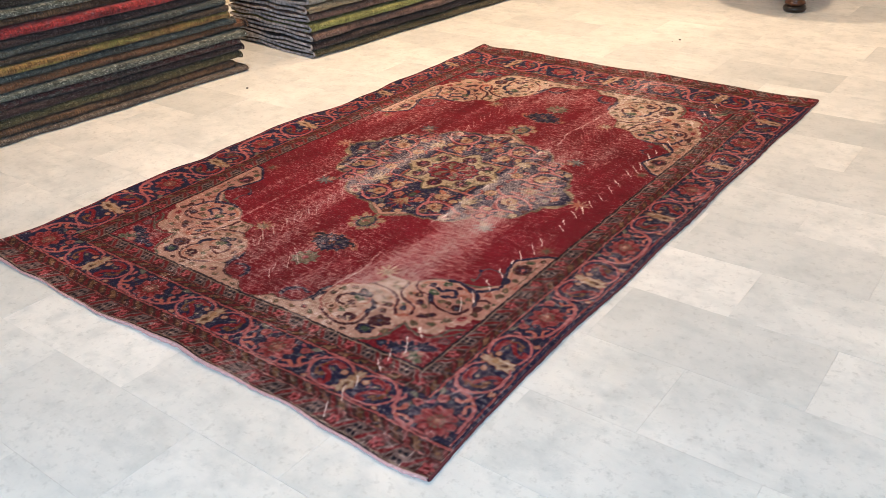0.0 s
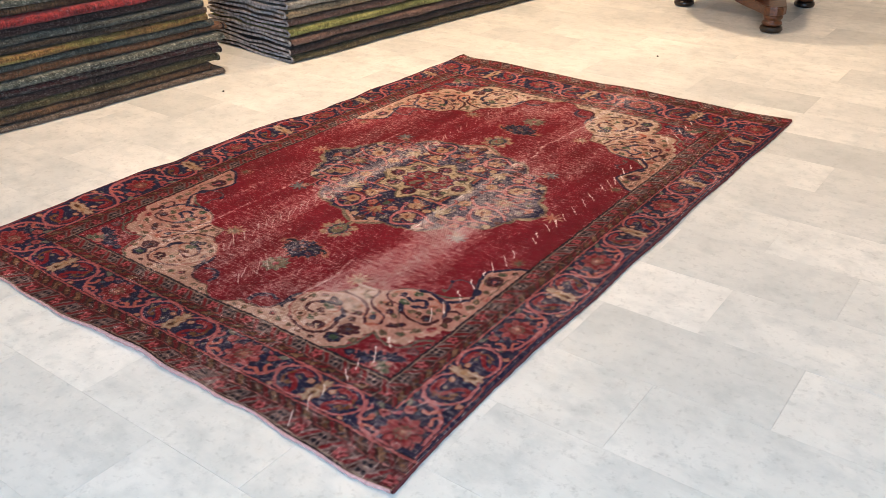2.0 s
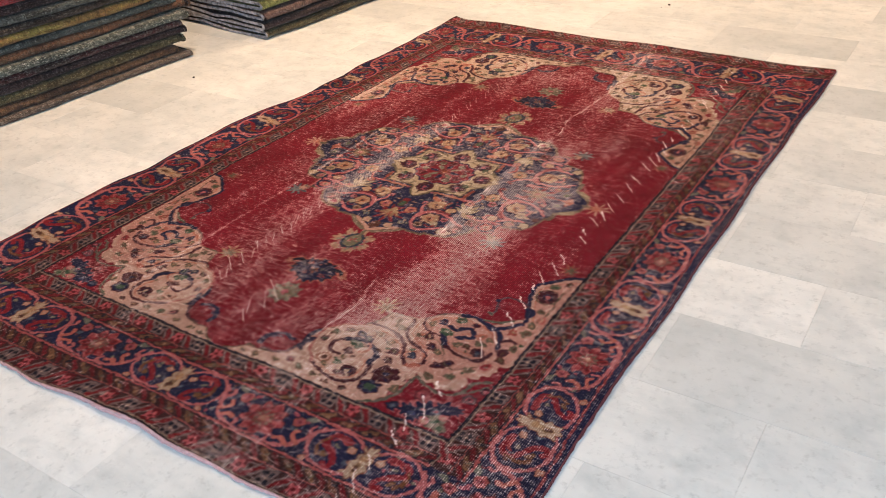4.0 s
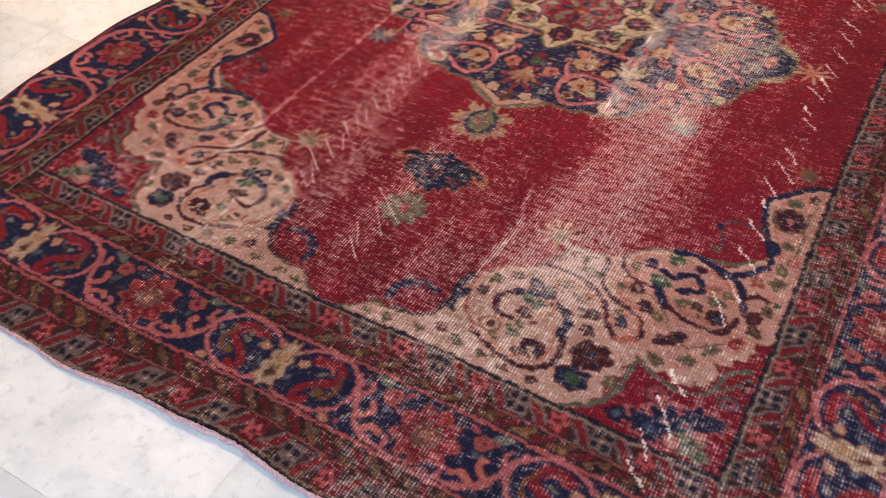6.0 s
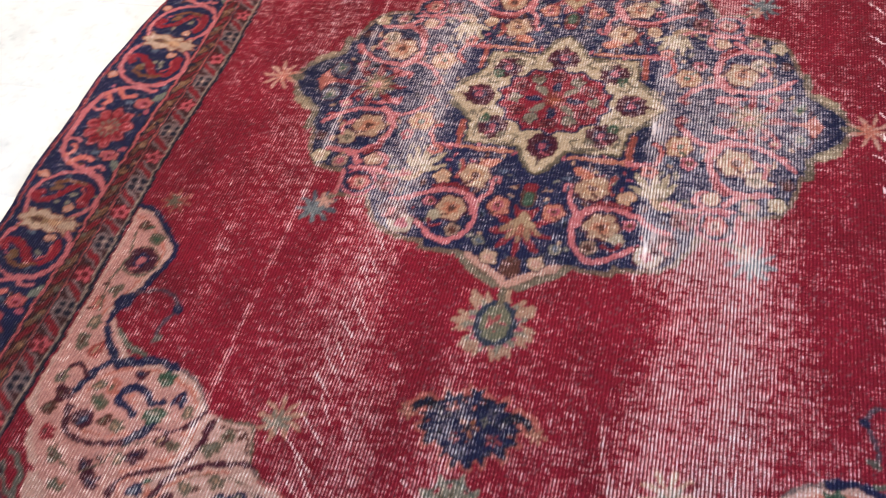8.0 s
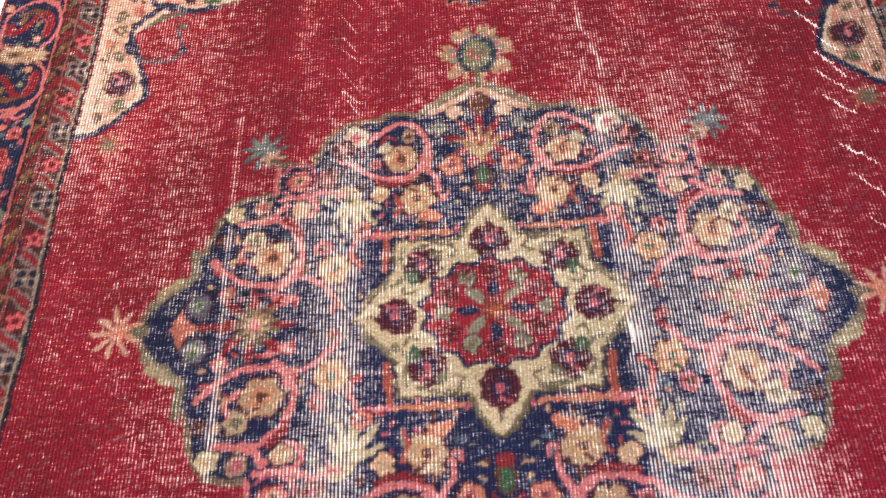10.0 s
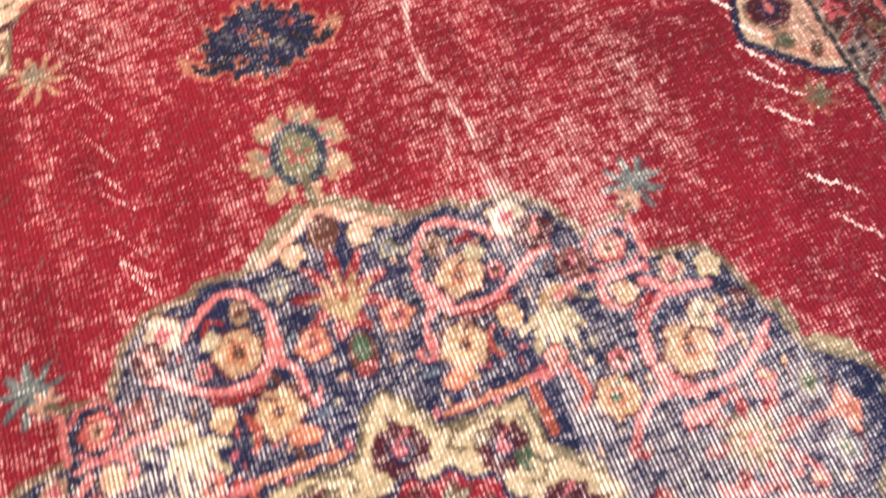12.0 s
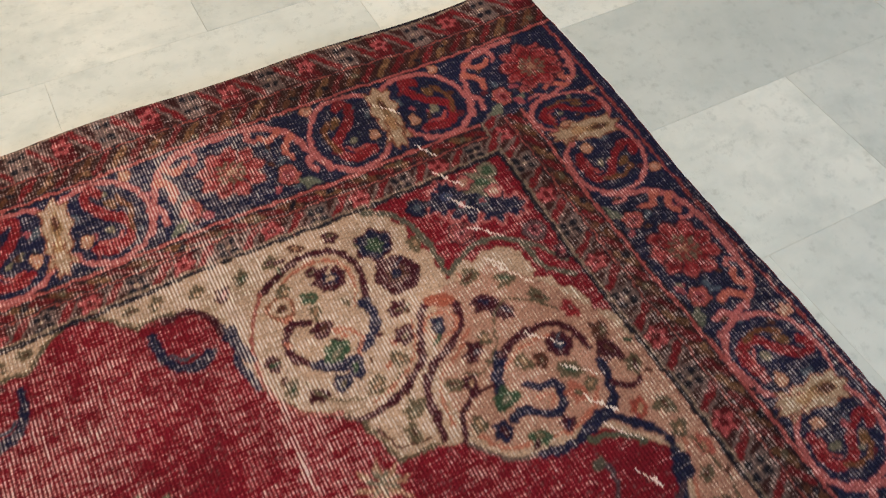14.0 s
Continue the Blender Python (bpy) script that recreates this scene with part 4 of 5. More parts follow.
WEAR += 0.45 * np.exp(-((GX - crease) / 0.004) ** 2) * (0.15 + 1.1 * small) * (0.5 + mid_n) * soft_band(GY, -0.98, 1.32, 0.12)
WEAR += 0.32 * (1.6 * small - 0.25) * np.exp(-((GX - crease) / 0.0065) ** 2) * soft_band(GY, -1.0, -0.3, 0.08)
WEAR += (0.12 + 0.85 * small) * np.exp(-((GX - crease - 0.012) / 0.018) ** 2) * soft_band(GY, -0.45, 0.5, 0.1)
WEAR += (0.65 * small - 0.05) * np.exp(-((GX - crease) / 0.006) ** 2) * soft_band(GY, 0.42, 1.0, 0.1)
WEAR += (0.15 + 0.7 * small) * np.exp(-((GX - 0.210) / 0.016) ** 2) * soft_band(GY, 0.95, 1.50, 0.08)
WEAR += (0.25 + 0.5 * small) * np.exp(-((GX + 0.428 + 0.004 * np.sin(GY * 5)) / 0.007) ** 2) * soft_band(GY, -1.1, 0.55, 0.2)
WEAR += 0.26 * soft_band(GX, 0.42, 0.60, 0.05) * soft_band(GY, -0.14, 0.14, 0.06) + 0.10 * (np.hypot(GX / 0.52, GY / 0.44) < 1) * (np.hypot(GX / 0.2, GY / 0.18) > 1)
WEAR += 0.14 * soft_band(GX, 0.10, 0.48, 0.1) * soft_band(GY, -1.12, -0.80, 0.08)
WEAR -= 0.07 * soft_band(GX, 0.25, 0.74, 0.08) * soft_band(GY, 0.45, 0.90, 0.1)
WEAR += 0.38 * soft_band(GX, -0.34, -0.17, 0.05) * soft_band(GY, -0.42, 0.42, 0.08)
WEAR += 0.15 * soft_band(GX, -0.38, -0.14, 0.09) * (np.abs(GY) > 0.4)
WEAR += 0.18 * soft_band(GX, 0.26, 0.48, 0.09) * soft_band(GY, -0.95, 0.10, 0.15)
WEAR += 0.24 * soft_band(GX, 0.19, 0.46, 0.07) * soft_band(GY, -0.98, -0.20, 0.12)
WEAR += 0.04 * np.clip((GX - 0.70) / 0.05, 0, 1)
WEAR += 0.22 * soft_band(GX, 0.16, 0.40, 0.06) * (GY < -1.05) + 0.26 * soft_band(GX, 0.05, 0.42, 0.08) * (GY > 1.15) * (GY < 1.5)
WEAR += 0.10 * soft_band(GX, -0.45, -0.2, 0.08) * (GY < -1.05)
WEAR -= 0.10 * soft_band(GX, 0.54, 0.73, 0.05) * soft_band(GY, -1.0, 1.0, 0.2)
WEAR += 0.06 * soft_band(GX, -0.75, -0.45, 0.03)
WEAR -= INNER * (0.06 + 0.20 * np.clip((0.25 - GX) / 0.25, 0, 1) * np.clip((1.0 - GY) / 0.5, 0, 1))
WEAR -= 0.10 * (C[..., 1] > 0.10) * (GX < 0.1) * (GY < 0)
WEAR += 0.10 * soft_band(GX, 0.20, 0.58, 0.06) * soft_band(GY, -0.42, 0.46, 0.08)
WEAR += 0.17 * np.clip((GX - 0.5) / 0.15, 0, 1) * np.clip((-1.0 - GY) / 0.1, 0, 1) + 0.12 * np.clip((GX - 0.78) / 0.05, 0, 1) * np.clip((0.6 - GY) / 0.4, 0, 1)


def stitches(x0, y0, y1, n, length, slant, seed, lift=0.9):
    """A mended tear: a row of short slanting threads."""
    r = np.random.default_rng(seed)
    for i in range(n):
        y = y0 + (y1 - y0) * (i + r.uniform(-0.3, 0.3)) / n
        x = x0 + r.uniform(-0.012, 0.012)
        l, s = length * r.uniform(0.6, 1.3), slant * r.uniform(0.6, 1.3)
        i0, i1 = np.searchsorted(gx, (x - l, x + l))
        j0, j1 = np.searchsorted(gy, (y - l, y + l))
        w = (slice(j0, j1), slice(i0, i1))
        u, v = GX[w] - x, GY[w] - y
        c, sn = math.cos(s), math.sin(s)
        d = np.abs(-sn * u + c * v + 0.12 * np.sin(u / l * 3) * l)
        WEAR[w] = np.maximum(WEAR[w], lift * (d < 0.0016) * (np.abs(c * u + sn * v) < l / 2))


def torn(x0, y0, y1, sway, seed, lift=1.42, side=1, reach=1.0):
    """A mended tear: loose ticks of thread along a wandering line."""
    r = np.random.default_rng(seed)
    y, x = y0, x0
    while y < y1:
        dy = r.uniform(0.045, 0.085)
        nxt = x0 + r.uniform(-sway, sway)
        legs = [((x, y), (nxt, y + dy))]
        if r.random() < 0.95:
            a, l = math.radians(r.uniform(-58, -40)), reach * r.uniform(0.045, 0.085)
            legs.append(((nxt, y + dy), (nxt + side * l * math.cos(a), y + dy + l * math.sin(a))))
        for n, ((ax, ay), (bx, by)) in enumerate(legs):
            if n == 0:
                continue
            i0, i1 = np.searchsorted(gx, (min(ax, bx) - 0.006, max(ax, bx) + 0.006))
            j0, j1 = np.searchsorted(gy, (min(ay, by) - 0.006, max(ay, by) + 0.006))
            w = (slice(j0, j1), slice(i0, i1))
            u, v = GX[w] + (XW[w] - GX[w]) * 1.2, GY[w] + (YW[w] - GY[w]) * 1.2
            dx, dyy = bx - ax, by - ay
            h = np.clip(((u - ax) * dx + (v - ay) * dyy) / (dx * dx + dyy * dyy), 0, 1)
            d = np.hypot(u - ax - h * dx, v - ay - h * dyy)
            WEAR[w] = np.maximum(WEAR[w], (lift - 0.02 * n) * (d < 0.0022))
        x, y = nxt, y + dy


torn(0.600, -0.86, 0.64, 0.010, 51)
torn(0.590, -1.46, -1.02, 0.014, 55)
stitches(-0.240, -0.92, -0.45, 13, 0.060, -0.72, 52, 1.33)
stitches(-0.240, 0.46, 1.0, 14, 0.070, -0.72, 53, 0.95)
stitches(-0.235, -0.45, 0.50, 22, 0.050, -0.75, 56, 1.38)
torn(0.605, 0.64, 0.95, 0.018, 57, 1.42, 1, 0.9)
torn(0.595, 0.98, 1.40, 0.015, 54, 1.42, 1, 0.8)
stitches(-0.035, -1.0, -0.80, 4, 0.10, -0.62, 59, 1.30)
stitches(0.21, 1.15, 1.55, 12, 0.030, -0.8, 58, 1.36)
WEAR = np.clip(WEAR, -0.2, 1.5)


def outline_shift():
    """Metres by which the carpet's own edge waves in and out, for the sides and ends."""
    left = np.interp(gy, [-1.45, -0.2, 0.1, 0.4, 1.6], [-0.010, 0.0, 0.012, 0.068, 0.075]) + 0.006 * np.sin(gy * 9.0) + 0.004 * np.sin(gy * 23)
    right = np.interp(gy, [-1.45, -1.0, -0.3, 0.6, 1.4, 1.6], [0.006, -0.022, -0.012, -0.010, 0.006, 0.010]) + 0.003 * np.sin(gy * 11)
    near = 0.008 * np.sin(gx * 4.2 + 0.6) + 0.005 * np.sin(gx * 11 + 2) + 0.003 * np.sin(gx * 27) + np.random.default_rng(8).normal(0, 0.0007, nx)
    far = 0.003 * np.sin(gx * 5.0) - 0.006 * np.exp(-((gx - 0.33) / 0.25) ** 2) + 0.003 * np.sin(gx * 15)
    return left, right, near, far


left, right, near, far = outline_shift()
tx = np.clip((GX - RX0) / 0.20, 0, 1), np.clip((RX1 - GX) / 0.20, 0, 1)
ty = np.clip((GY - RY0) / 0.12, 0, 1), np.clip((RY1 - GY) / 0.12, 0, 1)
PX = GX + left[:, None] * (1 - tx[0]) + right[:, None] * (1 - tx[1])
PY = GY + near[None, :] * (1 - ty[0]) + far[None, :] * (1 - ty[1])
PZ = 0.0012 * np.sin(GX * 7 + GY * 3) + 0.0016 * (cloudy(0.25, 0.25, 61) - 0.5)
edge_wave = np.exp(-(GX - RX0) / 0.05) * (0.004 + 0.008 * np.clip(np.sin(GY * 8.5 + 1.0), 0, 1))
edge_wave += np.exp(-(GY - RY0) / 0.04) * 0.007 * np.clip(np.sin(GX * 5.5 + 1.2), 0, 1)
edge_wave += np.exp(-(RX1 - GX) / 0.04) * 0.004 * np.clip(np.sin(GY * 6.0), 0, 1)
edge_wave += np.exp(-(RY1 - GY) / 0.05) * 0.006 * np.clip(np.sin(GX * 7.5), 0, 1)
PZ = PZ + edge_wave + (rng.random((ny, nx)) - 0.5) * 0.0006

carpet = tagged(new("carpet"), "worn red wool carpet with navy borders lying on the marble floor", "carpet")


def cloth_part(name, where, label):
    """The knots of one region of the cloth, as one mesh under the carpet. where: one flag for each quad."""
    j, i = np.nonzero(where)
    quads = np.stack([j * nx + i, j * nx + i + 1, (j + 1) * nx + i + 1, (j + 1) * nx + i], 1)
    used, index = np.unique(quads, return_inverse=True)
    index = index.reshape(-1)
    me = bpy.data.meshes.new(name)
    me.vertices.add(len(used))
    me.vertices.foreach_set("co", np.stack([PX.ravel()[used], PY.ravel()[used], PZ.ravel()[used]], 1).astype(np.float32).ravel())
    me.loops.add(len(index))
    me.loops.foreach_set("vertex_index", index.astype(np.int32))
    me.polygons.add(len(quads))
    me.polygons.foreach_set("loop_start", np.arange(0, len(index), 4, dtype=np.int32))
    me.update(calc_edges=True)
    me.polygons.foreach_set("use_smooth", np.ones(len(quads), bool))
    dye = me.attributes.new("dye", "FLOAT_COLOR", "POINT")
    rgba = np.ones((len(used), 4), np.float32)
    rgba[:, :3] = np.clip(C.reshape(-1, 3)[used], 0, 1)
    dye.data.foreach_set("color", rgba.ravel())
    worn = me.attributes.new("wear", "FLOAT", "POINT")
    worn.data.foreach_set("value", WEAR.ravel()[used].astype(np.float32))
    me.materials.append(PILE)
    ob = new(name, me)
    ob.parent = carpet
    ob["label"] = label
    return ob


QX, QY = GX[:-1, :-1], GY[:-1, :-1]
q_outer, q_main, q_inner = OUTER[:-1, :-1], MAIN[:-1, :-1], INNER[:-1, :-1]


AXQ, AYQ = np.abs(XW[:-1, :-1]), np.abs(YW[:-1, :-1])
q_med = inside(LOBES + [(0.56, -0.1), (0.0, -0.1)], AXQ, AYQ) & ~q_inner
TRUE_Y = np.where((YW[:-1, :-1] < 0) & (AYQ > BEND), BEND + (AYQ - BEND) / DRAWN_IN, AYQ)
q_corner = inside(CORNER, AXQ, TRUE_Y) & ~q_inner
cloth_part("field", ~q_inner & ~q_med & ~q_corner, "plain madder red field worn to the pink warp")
cloth_part("medallion", q_med, "navy medallion with coral vines and a cream star")
for sx, sy in QUADS:
    cloth_part("corner_ornament", q_corner & (np.sign(QX) == sx) & (np.sign(QY) == sy), "cream corner ornament of curling vines")
cloth_part("inner_guard", q_inner & ~q_main & ~q_outer, "narrow brown guard stripe of squares and bars")
cloth_part("main_border", q_main & ~q_outer, "navy main border of red rosettes and cream palmettes")
for sy in (-1, 1):
    cloth_part("end_guard", q_outer & (np.sign(QY) == sy), "brown end stripe of squares and bars")


def edge_roll(name, xs, ys, zs, material, radius, label):
    """A thin bound edge that runs along the cloth's rim down to the floor."""
    bm = bmesh.new()
    rings = []
    n = len(xs)
    for i in range(0, n, 4):
        a, b = max(0, i - 4), min(n - 1, i + 4)
        d = Vector((xs[b] - xs[a], ys[b] - ys[a], 0)).normalized()
        out = Vector((d.y, -d.x, 0))
        ring = []
        for k in range(8):
            t = math.tau * k / 8
            wob = 1 + 0.75 * noise.noise((xs[i] * 38, ys[i] * 38, 0)) + 0.5 * noise.noise((xs[i] * 130, ys[i] * 130, k))
            zc = (zs[i] + FLOOR_Z) / 2 - 0.0006
            ring.append(bm.verts.new(Vector((xs[i], ys[i], zc)) + out * math.cos(t) * radius * wob + Vector((0, 0, 1)) * math.sin(t) * max(0.002, (zs[i] - FLOOR_Z) / 2) * (0.92 + 0.08 * wob)))
        rings.append(ring)
    for r0, r1 in zip(rings, rings[1:]):
        for k in range(8):
            bm.faces.new((r0[k], r0[(k + 1) % 8], r1[(k + 1) % 8], r1[k]))
    bm.normal_update()
    return mesh_ob(name, bm, material, carpet, label, True)


edge_roll("end_binding", PX[0], PY[0], PZ[0], COTTON, 0.0045, "frayed pale pink cotton end")
edge_roll("end_binding", PX[-1][::-1], PY[-1][::-1], PZ[-1][::-1], COTTON, 0.003, "frayed pale pink cotton end")
edge_roll("side_cord", PX[:, -1], PY[:, -1], PZ[:, -1], CORD, 0.004, "dark wool side cord")
edge_roll("side_cord", PX[::-1, 0], PY[::-1, 0], PZ[::-1, 0], CORD, 0.004, "dark wool side cord")


# ---- stacks of folded carpets ----
def folded_carpet(name_label, m, length, depth, thick, leaves, material, seed, end_pale):
    """A carpet folded in leaves, its folds towards +x, lying along y. Parts: pile, and the pale cotton of both cut ends."""
    r = np.random.default_rng(seed)
    t = thick / leaves
    path = []
    for i in range(leaves):
        zc = t * (i + 0.5)
        xs = np.linspace(0.0, depth - t * 0.5, 7)
        row = [(x, zc) for x in (xs if i % 2 == 0 else xs[::-1])]
        path += row
        if i < leaves - 1:
            cxx = depth - t * 0.5 if i % 2 == 0 else 0.0
            s = 1 if i % 2 == 0 else -1
            path += [(cxx + s * t * 0.62 * math.cos(a), zc + t * 0.5 + t * 0.5 * math.sin(a)) for a in (-1.0, -0.5, 0.0, 0.5, 1.0)]
    pts = [Vector((x, 0, z)) for x, z in path]
    h = t * (0.27 if end_pale else 0.40)
    upper, lower = [], []
    for i, v in enumerate(pts):
        d = (pts[min(len(pts) - 1, i + 1)] - pts[max(0, i - 1)]).normalized()
        nrm = Vector((-d.z, 0, d.x))
        upper.append(v + nrm * h)
        lower.append(v - nrm * h)
    loop = upper + lower[::-1]
    n = max(10, int(length / 0.05))
    bm = bmesh.new()
    rings = []
    s0 = float(r.uniform(0, 50))

    def sag(v, y):
        return (0.018 if end_pale else 0.006) * math.exp(-min(y, length - y) / 0.15) * noise.noise((v.x * 6, 0.4 * v.z, s0))

    skew = r.uniform(-0.03, 0.03)
    for k in range(n + 1):
        y = length * k / n
        push = 0.028 * noise.noise((y * 1.6, s0, 0)) + 0.010 * noise.noise((y * 7, s0, 3)) + skew * (y / length - 0.5)
        rings.append([bm.verts.new((v.x + push * min(1, v.x / (depth * 0.5)),
                                    y + (0.020 * noise.noise((v.x * 8, v.z * 40, s0)) if k in (0, n) else 0),
                                    max(0.001, v.z + sag(v, y) + 0.004 * noise.noise((v.x * 5, y * 3, s0 + 9)) + (0.0035 * noise.noise((y * 9, v.z * 30, s0)) if v.x > depth * 0.8 else 0)))) for v in loop])
    c = len(loop)
    for r0, r1 in zip(rings, rings[1:]):
        for k in range(c):
            bm.faces.new((r0[k], r1[k], r1[(k + 1) % c], r0[(k + 1) % c]))
    base = tagged(new("folded_carpet"), name_label, "carpet", "folded carpets in stacks")
    base.matrix_world = m
    mesh_ob("folded_cloth", bm, material, base, "", True)
    # cut ends: a slightly proud strip of cotton along the leaf
    for y, sgn, ring in ((0.0, -1, rings[0]), (length, 1, rings[-1])):
        eb = bmesh.new()
        half = len(upper)
        for a in range(half - 1):
            ua, ub, la, lb = upper[a], upper[a + 1], lower[a], lower[a + 1]
            out = 0.006 + 0.005 * noise.noise((ua.x * 30, ua.z * 60, s0))
            off = 0.020 * noise.noise((ua.x * 8, ua.z * 40, s0))
            off2 = 0.020 * noise.noise((ub.x * 8, ub.z * 40, s0))
            v = [eb.verts.new((p.x, y + o + sgn * w, max(0.001, p.z + sag(p, y)))) for p, o, w in ((ua, off, 0), (ub, off2, 0), (lb, off2, 0), (la, off, 0), (ua, off, out), (ub, off2, out), (lb, off2, out), (la, off, out))]
            for f in ((4, 5, 6, 7), (0, 1, 5, 4), (2, 3, 7, 6)):
                eb.faces.new([v[q] for q in f])
        bmesh.ops.remove_doubles(eb, verts=eb.verts, dist=0.0004)
        bmesh.ops.recalc_face_normals(eb, faces=eb.faces)
        mesh_ob("cut_end", eb, PALE if end_pale else material, base, "pale cotton fold ends" if end_pale else "")
    return base


WOOLS = dict(
    taupe=(lin(104, 88, 74), lin(84, 72, 64), lin(132, 118, 104)),
    tan=(lin(116, 86, 58), lin(84, 60, 44), lin(58, 44, 40)),
    olive=(lin(92, 82, 52), lin(72, 62, 44), lin(116, 108, 72)),
    plum=(lin(58, 42, 44), lin(46, 38, 40), lin(82, 66, 62)),
    wine=(lin(76, 38, 40), lin(52, 44, 44), lin(112, 108, 102)),
    teal=(lin(88, 94, 86), lin(64, 70, 68), lin(160, 160, 148)),
    rust=(lin(124, 84, 54), lin(98, 66, 46), lin(90, 80, 64)),
    slate=(lin(74, 80, 78), lin(60, 62, 60), lin(104, 108, 102)),
    gold=(lin(138, 104, 52), lin(146, 134, 62), lin(104, 78, 44)),
    umber=(lin(66, 54, 46), lin(54, 46, 42), lin(88, 78, 66)),
    red=(lin(170, 44, 44), lin(126, 34, 38), lin(70, 56, 66)),
    lime=(lin(138, 142, 66), lin(120, 118, 60), lin(164, 164, 96)),
    mauve=(lin(112, 84, 76), lin(92, 66, 62), lin(136, 116, 104)),
    beige=(lin(150, 134, 104), lin(128, 112, 88), lin(172, 160, 136)),
    grey=(lin(138, 136, 130), lin(116, 116, 112), lin(168, 166, 160)),
)
WOOL = {name: folded_wool(name + "_wool", *cols) for name, cols in WOOLS.items()}
WORDS = dict(taupe="grey-brown", tan="patterned tan", olive="faded olive", plum="dark plum-brown", wine="dark wine red", teal="pale teal-grey", rust="rust brown", slate="slate grey",
             gold="golden olive", umber="dark umber", red="bright red floral", lime="lime green", mauve="dusty mauve", beige="beige", grey="light grey")


def stack(x, y, turn, length, depth, layers, seed, leaves, end_pale):
    """Folded carpets one on another; (x, y): the near front corner; turn: degrees of the front line."""
    z = FLOOR_Z + 0.001
    r = np.random.default_rng(seed)
    for i, (tone, thick, out, short) in enumerate(layers):
        m = pose(x, y, z, 0, 0, -turn) @ pose(-depth + out, 0.0, 0)
        folded_carpet(WORDS[tone] + " wool carpet folded in a stack on the floor", m, length + short, depth, thick, leaves, WOOL[tone], seed + i, end_pale)
        z += thick * 0.97


stack(-2.03, -1.75, 4.4, 2.30, 0.95,
      [("taupe", 0.030, 0.0, 0.0), ("tan", 0.040, -0.02, -0.07), ("olive", 0.044, -0.025, -0.01), ("plum", 0.042, -0.02, 0.015), ("wine", 0.036, -0.03, -0.01),
       ("teal", 0.040, -0.02, 0.03), ("rust", 0.044, -0.035, 0.06), ("slate", 0.034, -0.03, -0.02), ("gold", 0.044, -0.03, -0.05), ("umber", 0.036, -0.04, -0.05),
       ("slate", 0.038, -0.03, -0.06), ("plum", 0.042, -0.04, -0.05), ("red", 0.052, -0.04, -0.12), ("tan", 0.040, -0.05, -0.06), ("teal", 0.044, -0.04, -0.05),
       ("umber", 0.044, -0.05, -0.05), ("olive", 0.044, -0.05, -0.06), ("mauve", 0.044, -0.05, -0.05)], 100, 2, False)
stack(-1.665, 0.90, 6.8, 2.40, 0.80,
      [("olive", 0.048, 0.0, 0.0), ("plum", 0.050, -0.01, 0.0), ("mauve", 0.052, -0.01, 0.0), ("lime", 0.056, -0.015, 0.02), ("mauve", 0.050, -0.02, 0.0),
       ("beige", 0.054, -0.02, 0.0), ("grey", 0.054, -0.02, 0.0), ("umber", 0.050, -0.03, 0.0), ("teal", 0.052, -0.03, 0.0), ("tan", 0.050, -0.03, 0.0),
       ("grey", 0.054, -0.03, 0.0), ("olive", 0.050, -0.04, 0.0)], 200, 2, True)


# ---- tripod table ----
def lathe(bm, profile, x, y, n=28):
    rings = []
    for rad, z in profile:
        rings.append([bm.verts.new((x + rad * math.cos(math.tau * k / n), y + rad * math.sin(math.tau * k / n), z)) for k in range(n)])
    for r0, r1 in zip(rings, rings[1:]):
        for k in range(n):
            bm.faces.new((r0[k], r0[(k + 1) % n], r1[(k + 1) % n], r1[k]))
    bm.faces.new(rings[0][::-1])
    bm.faces.new(rings[-1])


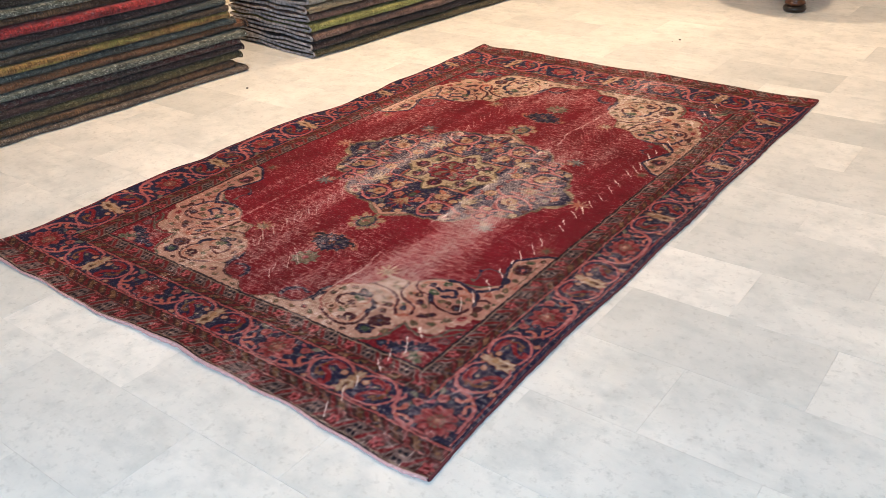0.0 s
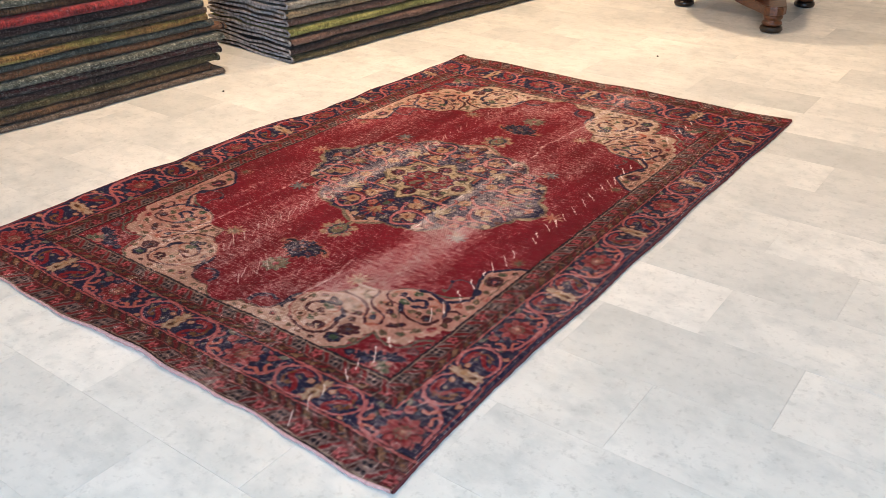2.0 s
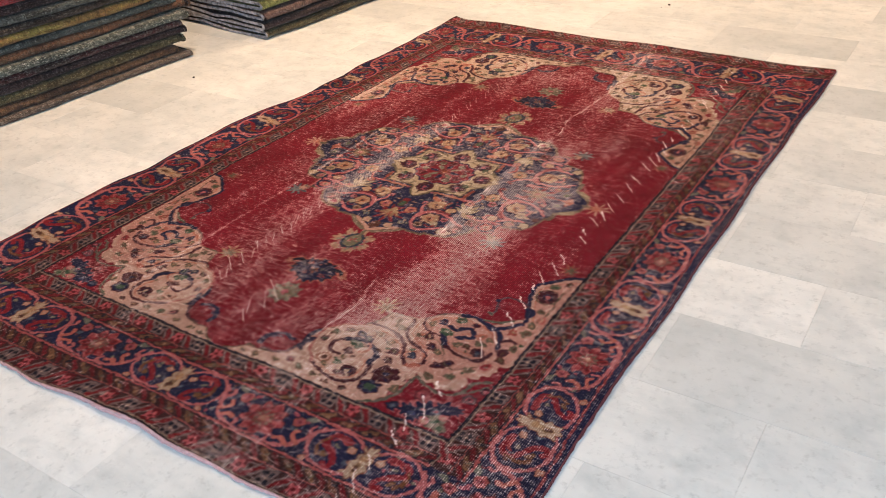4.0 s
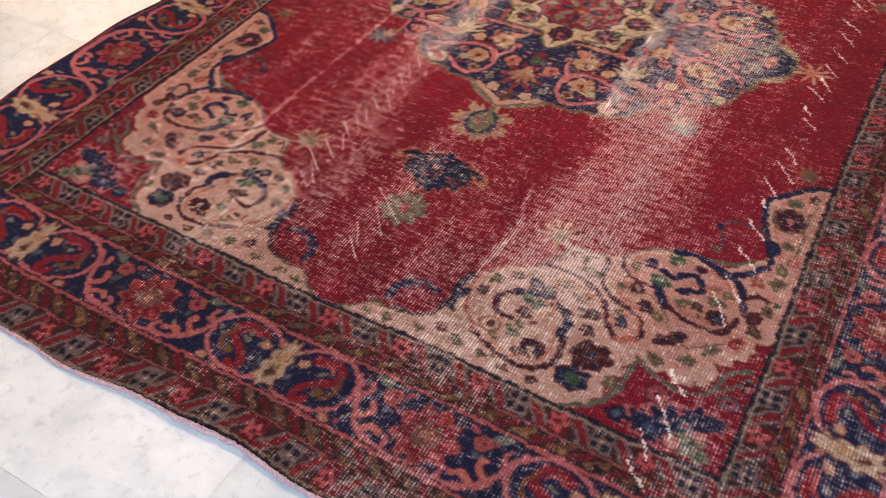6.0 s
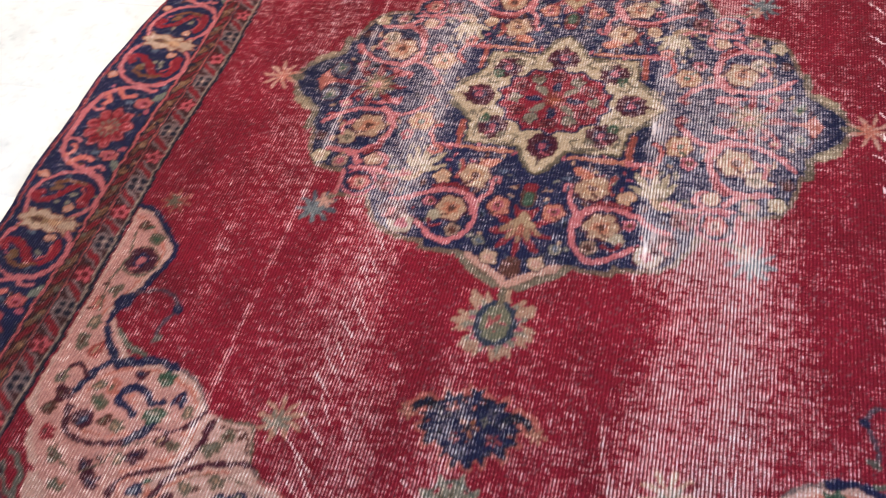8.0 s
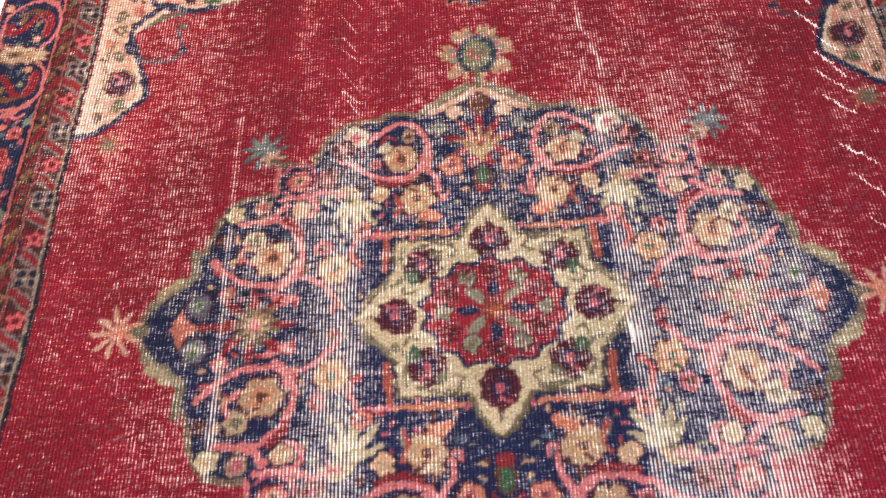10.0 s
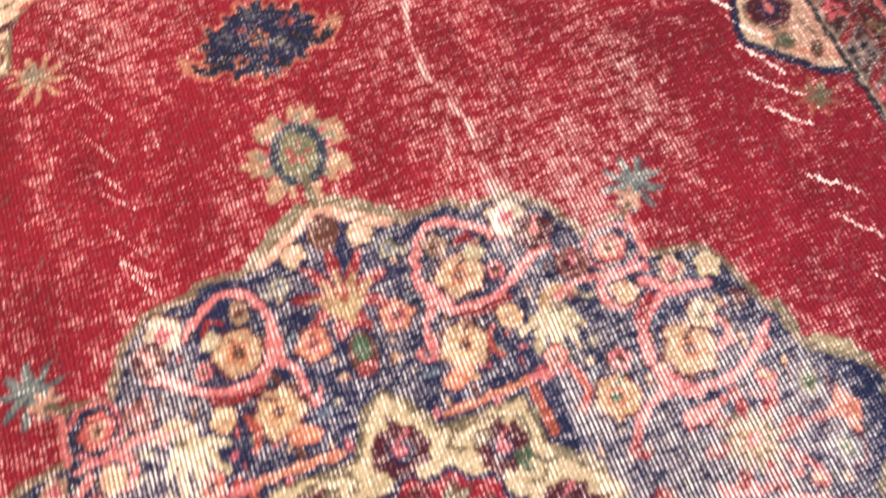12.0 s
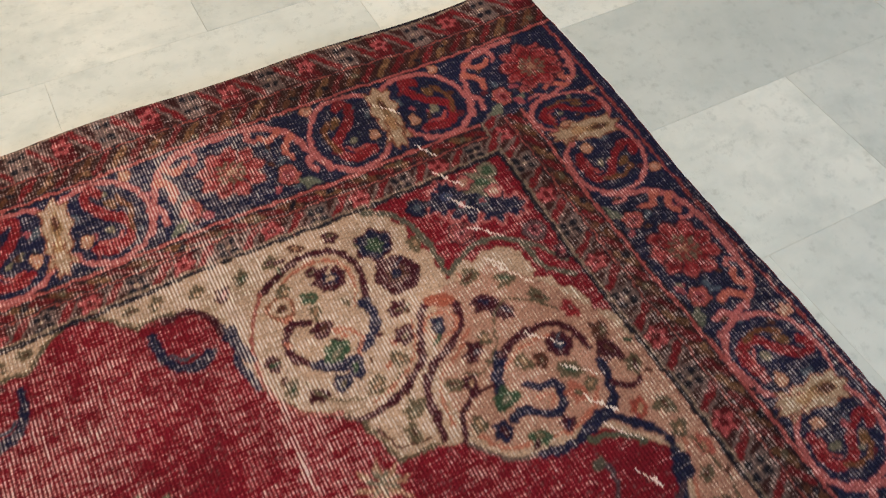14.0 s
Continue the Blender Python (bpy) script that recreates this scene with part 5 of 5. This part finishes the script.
def tripod_table(x, y, first_angle, reach):
    base = tagged(new("pedestal_table"), "round wooden pedestal table on a three-cornered base with dark bun feet", "table")
    base.location = (x, y, FLOOR_Z)
    corners = [(reach * math.cos(radians(first_angle + 120 * i)), reach * math.sin(radians(first_angle + 120 * i))) for i in range(3)]
    # base plate with hollow sides and rounded corners
    outline = []
    for i in range(3):
        a = first_angle + 120 * i
        cxx, cyy = corners[i]
        outline += [(cxx + 0.075 * math.cos(radians(a + d)), cyy + 0.075 * math.sin(radians(a + d))) for d in (-70, -35, 0, 35, 70)]
        nxt = a + 60
        outline += [(rr * math.cos(radians(nxt + d)), rr * math.sin(radians(nxt + d))) for d, rr in ((-30, reach * 0.56), (0, reach * 0.36), (30, reach * 0.56))]
    bm = bmesh.new()
    lo = [bm.verts.new((u, v, 0.115)) for u, v in outline]
    hi = [bm.verts.new((u, v, 0.175)) for u, v in outline]
    for k in range(len(outline)):
        bm.faces.new((lo[k], lo[(k + 1) % len(lo)], hi[(k + 1) % len(lo)], hi[k]))
    bm.faces.new(lo[::-1])
    bm.faces.new(hi)
    bmesh.ops.bevel(bm, geom=[e for e in bm.edges if abs(e.verts[0].co.z - e.verts[1].co.z) < 1e-6], offset=0.008, segments=2, affect="EDGES")
    mesh_ob("base_plate", bm, WOOD, base)
    for u, v in corners:
        bm = bmesh.new()
        lathe(bm, [(0.052, 0.045), (0.066, 0.055), (0.060, 0.070), (0.050, 0.080), (0.060, 0.090), (0.064, 0.104), (0.058, 0.116)], u, v)
        foot = mesh_ob("foot", bm, WOOD, base, "", True)
        bm = bmesh.new()
        lathe(bm, [(0.045, 0.0), (0.066, 0.006), (0.074, 0.022), (0.068, 0.038), (0.052, 0.046)], u, v)
        mesh_ob("foot_pad", bm, EBONY, foot, "black turned foot", True)
    bm = bmesh.new()
    lathe(bm, [(0.17, 0.175), (0.18, 0.20), (0.12, 0.23), (0.09, 0.30), (0.12, 0.42), (0.10, 0.55), (0.07, 0.62), (0.14, 0.70)], 0, 0)
    mesh_ob("column", bm, WOOD, base, "", True)
    bm = bmesh.new()
    lathe(bm, [(0.52, 0.70), (0.58, 0.715), (0.60, 0.735), (0.585, 0.75)], 0, 0, 64)
    mesh_ob("tabletop", bm, WOOD, base)


tripod_table(0.10, 3.70, -58, 0.50)

# ---- floor tiles, in courses with half bond ----
COURSE, TILE, JOINT = 0.310, 0.62, 0.0004


def tile_mesh(length, wide, tone):
    bm = bmesh.new()
    box(bm, -length / 2, length / 2, -wide / 2, wide / 2, -0.012, 0, 0.0)
    top = [e for e in bm.edges if all(abs(v.co.z) < 1e-6 for v in e.verts)]
    bmesh.ops.bevel(bm, geom=top, offset=0.0003, segments=1, affect="EDGES")
    me = bpy.data.meshes.new("tile")
    bm.to_mesh(me)
    bm.free()
    me.materials.append(MARBLE[tone])
    return me


TILE_MESH = {tone: tile_mesh(TILE - JOINT, COURSE - JOINT, tone) for tone in MARBLE}
# slabs that stand out, by course and place in it
TONES = {(-1, -1): "white", (-1, 0): "white", (3, -1): "white", (0, -1): "grey", (0, 0): "white", (2, -1): "grey", (2, 0): "pale", (1, -1): "pale", (1, 0): "white", (-2, -1): "grey", (-2, -2): "grey", (-2, 0): "pale",
         (-3, -1): "pale", (-3, 0): "pale", (-4, -1): "pale", (4, -1): "grey", (4, 0): "grey", (3, 0): "grey", (-6, -3): "grey", (-6, -2): "white", (-6, -4): "pale", (-5, -4): "grey", (-5, -3): "white", (-7, -3): "pale"}
rest_v, rest_f = [], []
rnd = random.Random(3)
for k in range(math.floor((S + 0.10) / COURSE), math.ceil((N + 0.10) / COURSE) + 1):
    yc = -0.10 + (k + 0.5) * COURSE
    off = 1.315 if k % 2 else 1.63
    for n in range(math.floor((W - off) / TILE), math.ceil((E - off) / TILE) + 1):
        xc = off + (n + 0.5) * TILE
        z = FLOOR_Z + rnd.uniform(-0.0005, 0.0003)
        if -2.2 < xc < 3.1 and -2.3 < yc < 6.0:
            ob = new("tile", TILE_MESH[TONES.get((k, n), rnd.choice(("white", "white", "pale", "pale", "grey")))])
            ob.parent = floor
            ob.location = (xc, yc, z)
        else:
            a, b = (TILE - JOINT) / 2, (COURSE - JOINT) / 2
            i = len(rest_v)
            # slabs are cut at the walls
            x0, x1, y0, y1 = max(W, xc - a), min(E, xc + a), max(S, yc - b), min(N, yc + b)
            if x1 - x0 < 0.01 or y1 - y0 < 0.01:
                continue
            rest_v += [(x0, y0, z), (x1, y0, z), (x1, y1, z), (x0, y1, z)]
            rest_f.append((i, i + 1, i + 2, i + 3))
me = bpy.data.meshes.new("far_tiles")
me.from_pydata(rest_v, [], rest_f)
me.materials.append(MARBLE["pale"])
far_tiles = new("far_tiles", me)
far_tiles.parent = floor
tagged(far_tiles, kind="stuff")

# ---- crumbs on the floor ----
for x, y, r0 in ((-1.606, 0.32, 0.006), (0.004, 2.29, 0.007), (-0.02, 2.235, 0.003)):
    bm = bmesh.new()
    bmesh.ops.create_icosphere(bm, subdivisions=2, radius=r0)
    for v in bm.verts:
        v.co *= 1 + 0.4 * noise.noise(v.co * 400)
        v.co.z *= 0.6
    crumb = tagged(mesh_ob("crumb", bm, EBONY, None, "", True), "small dark crumb of dirt on the marble floor", "crumb", "crumbs on the floor")
    crumb.location = (x, y, FLOOR_Z + r0 * 0.5)
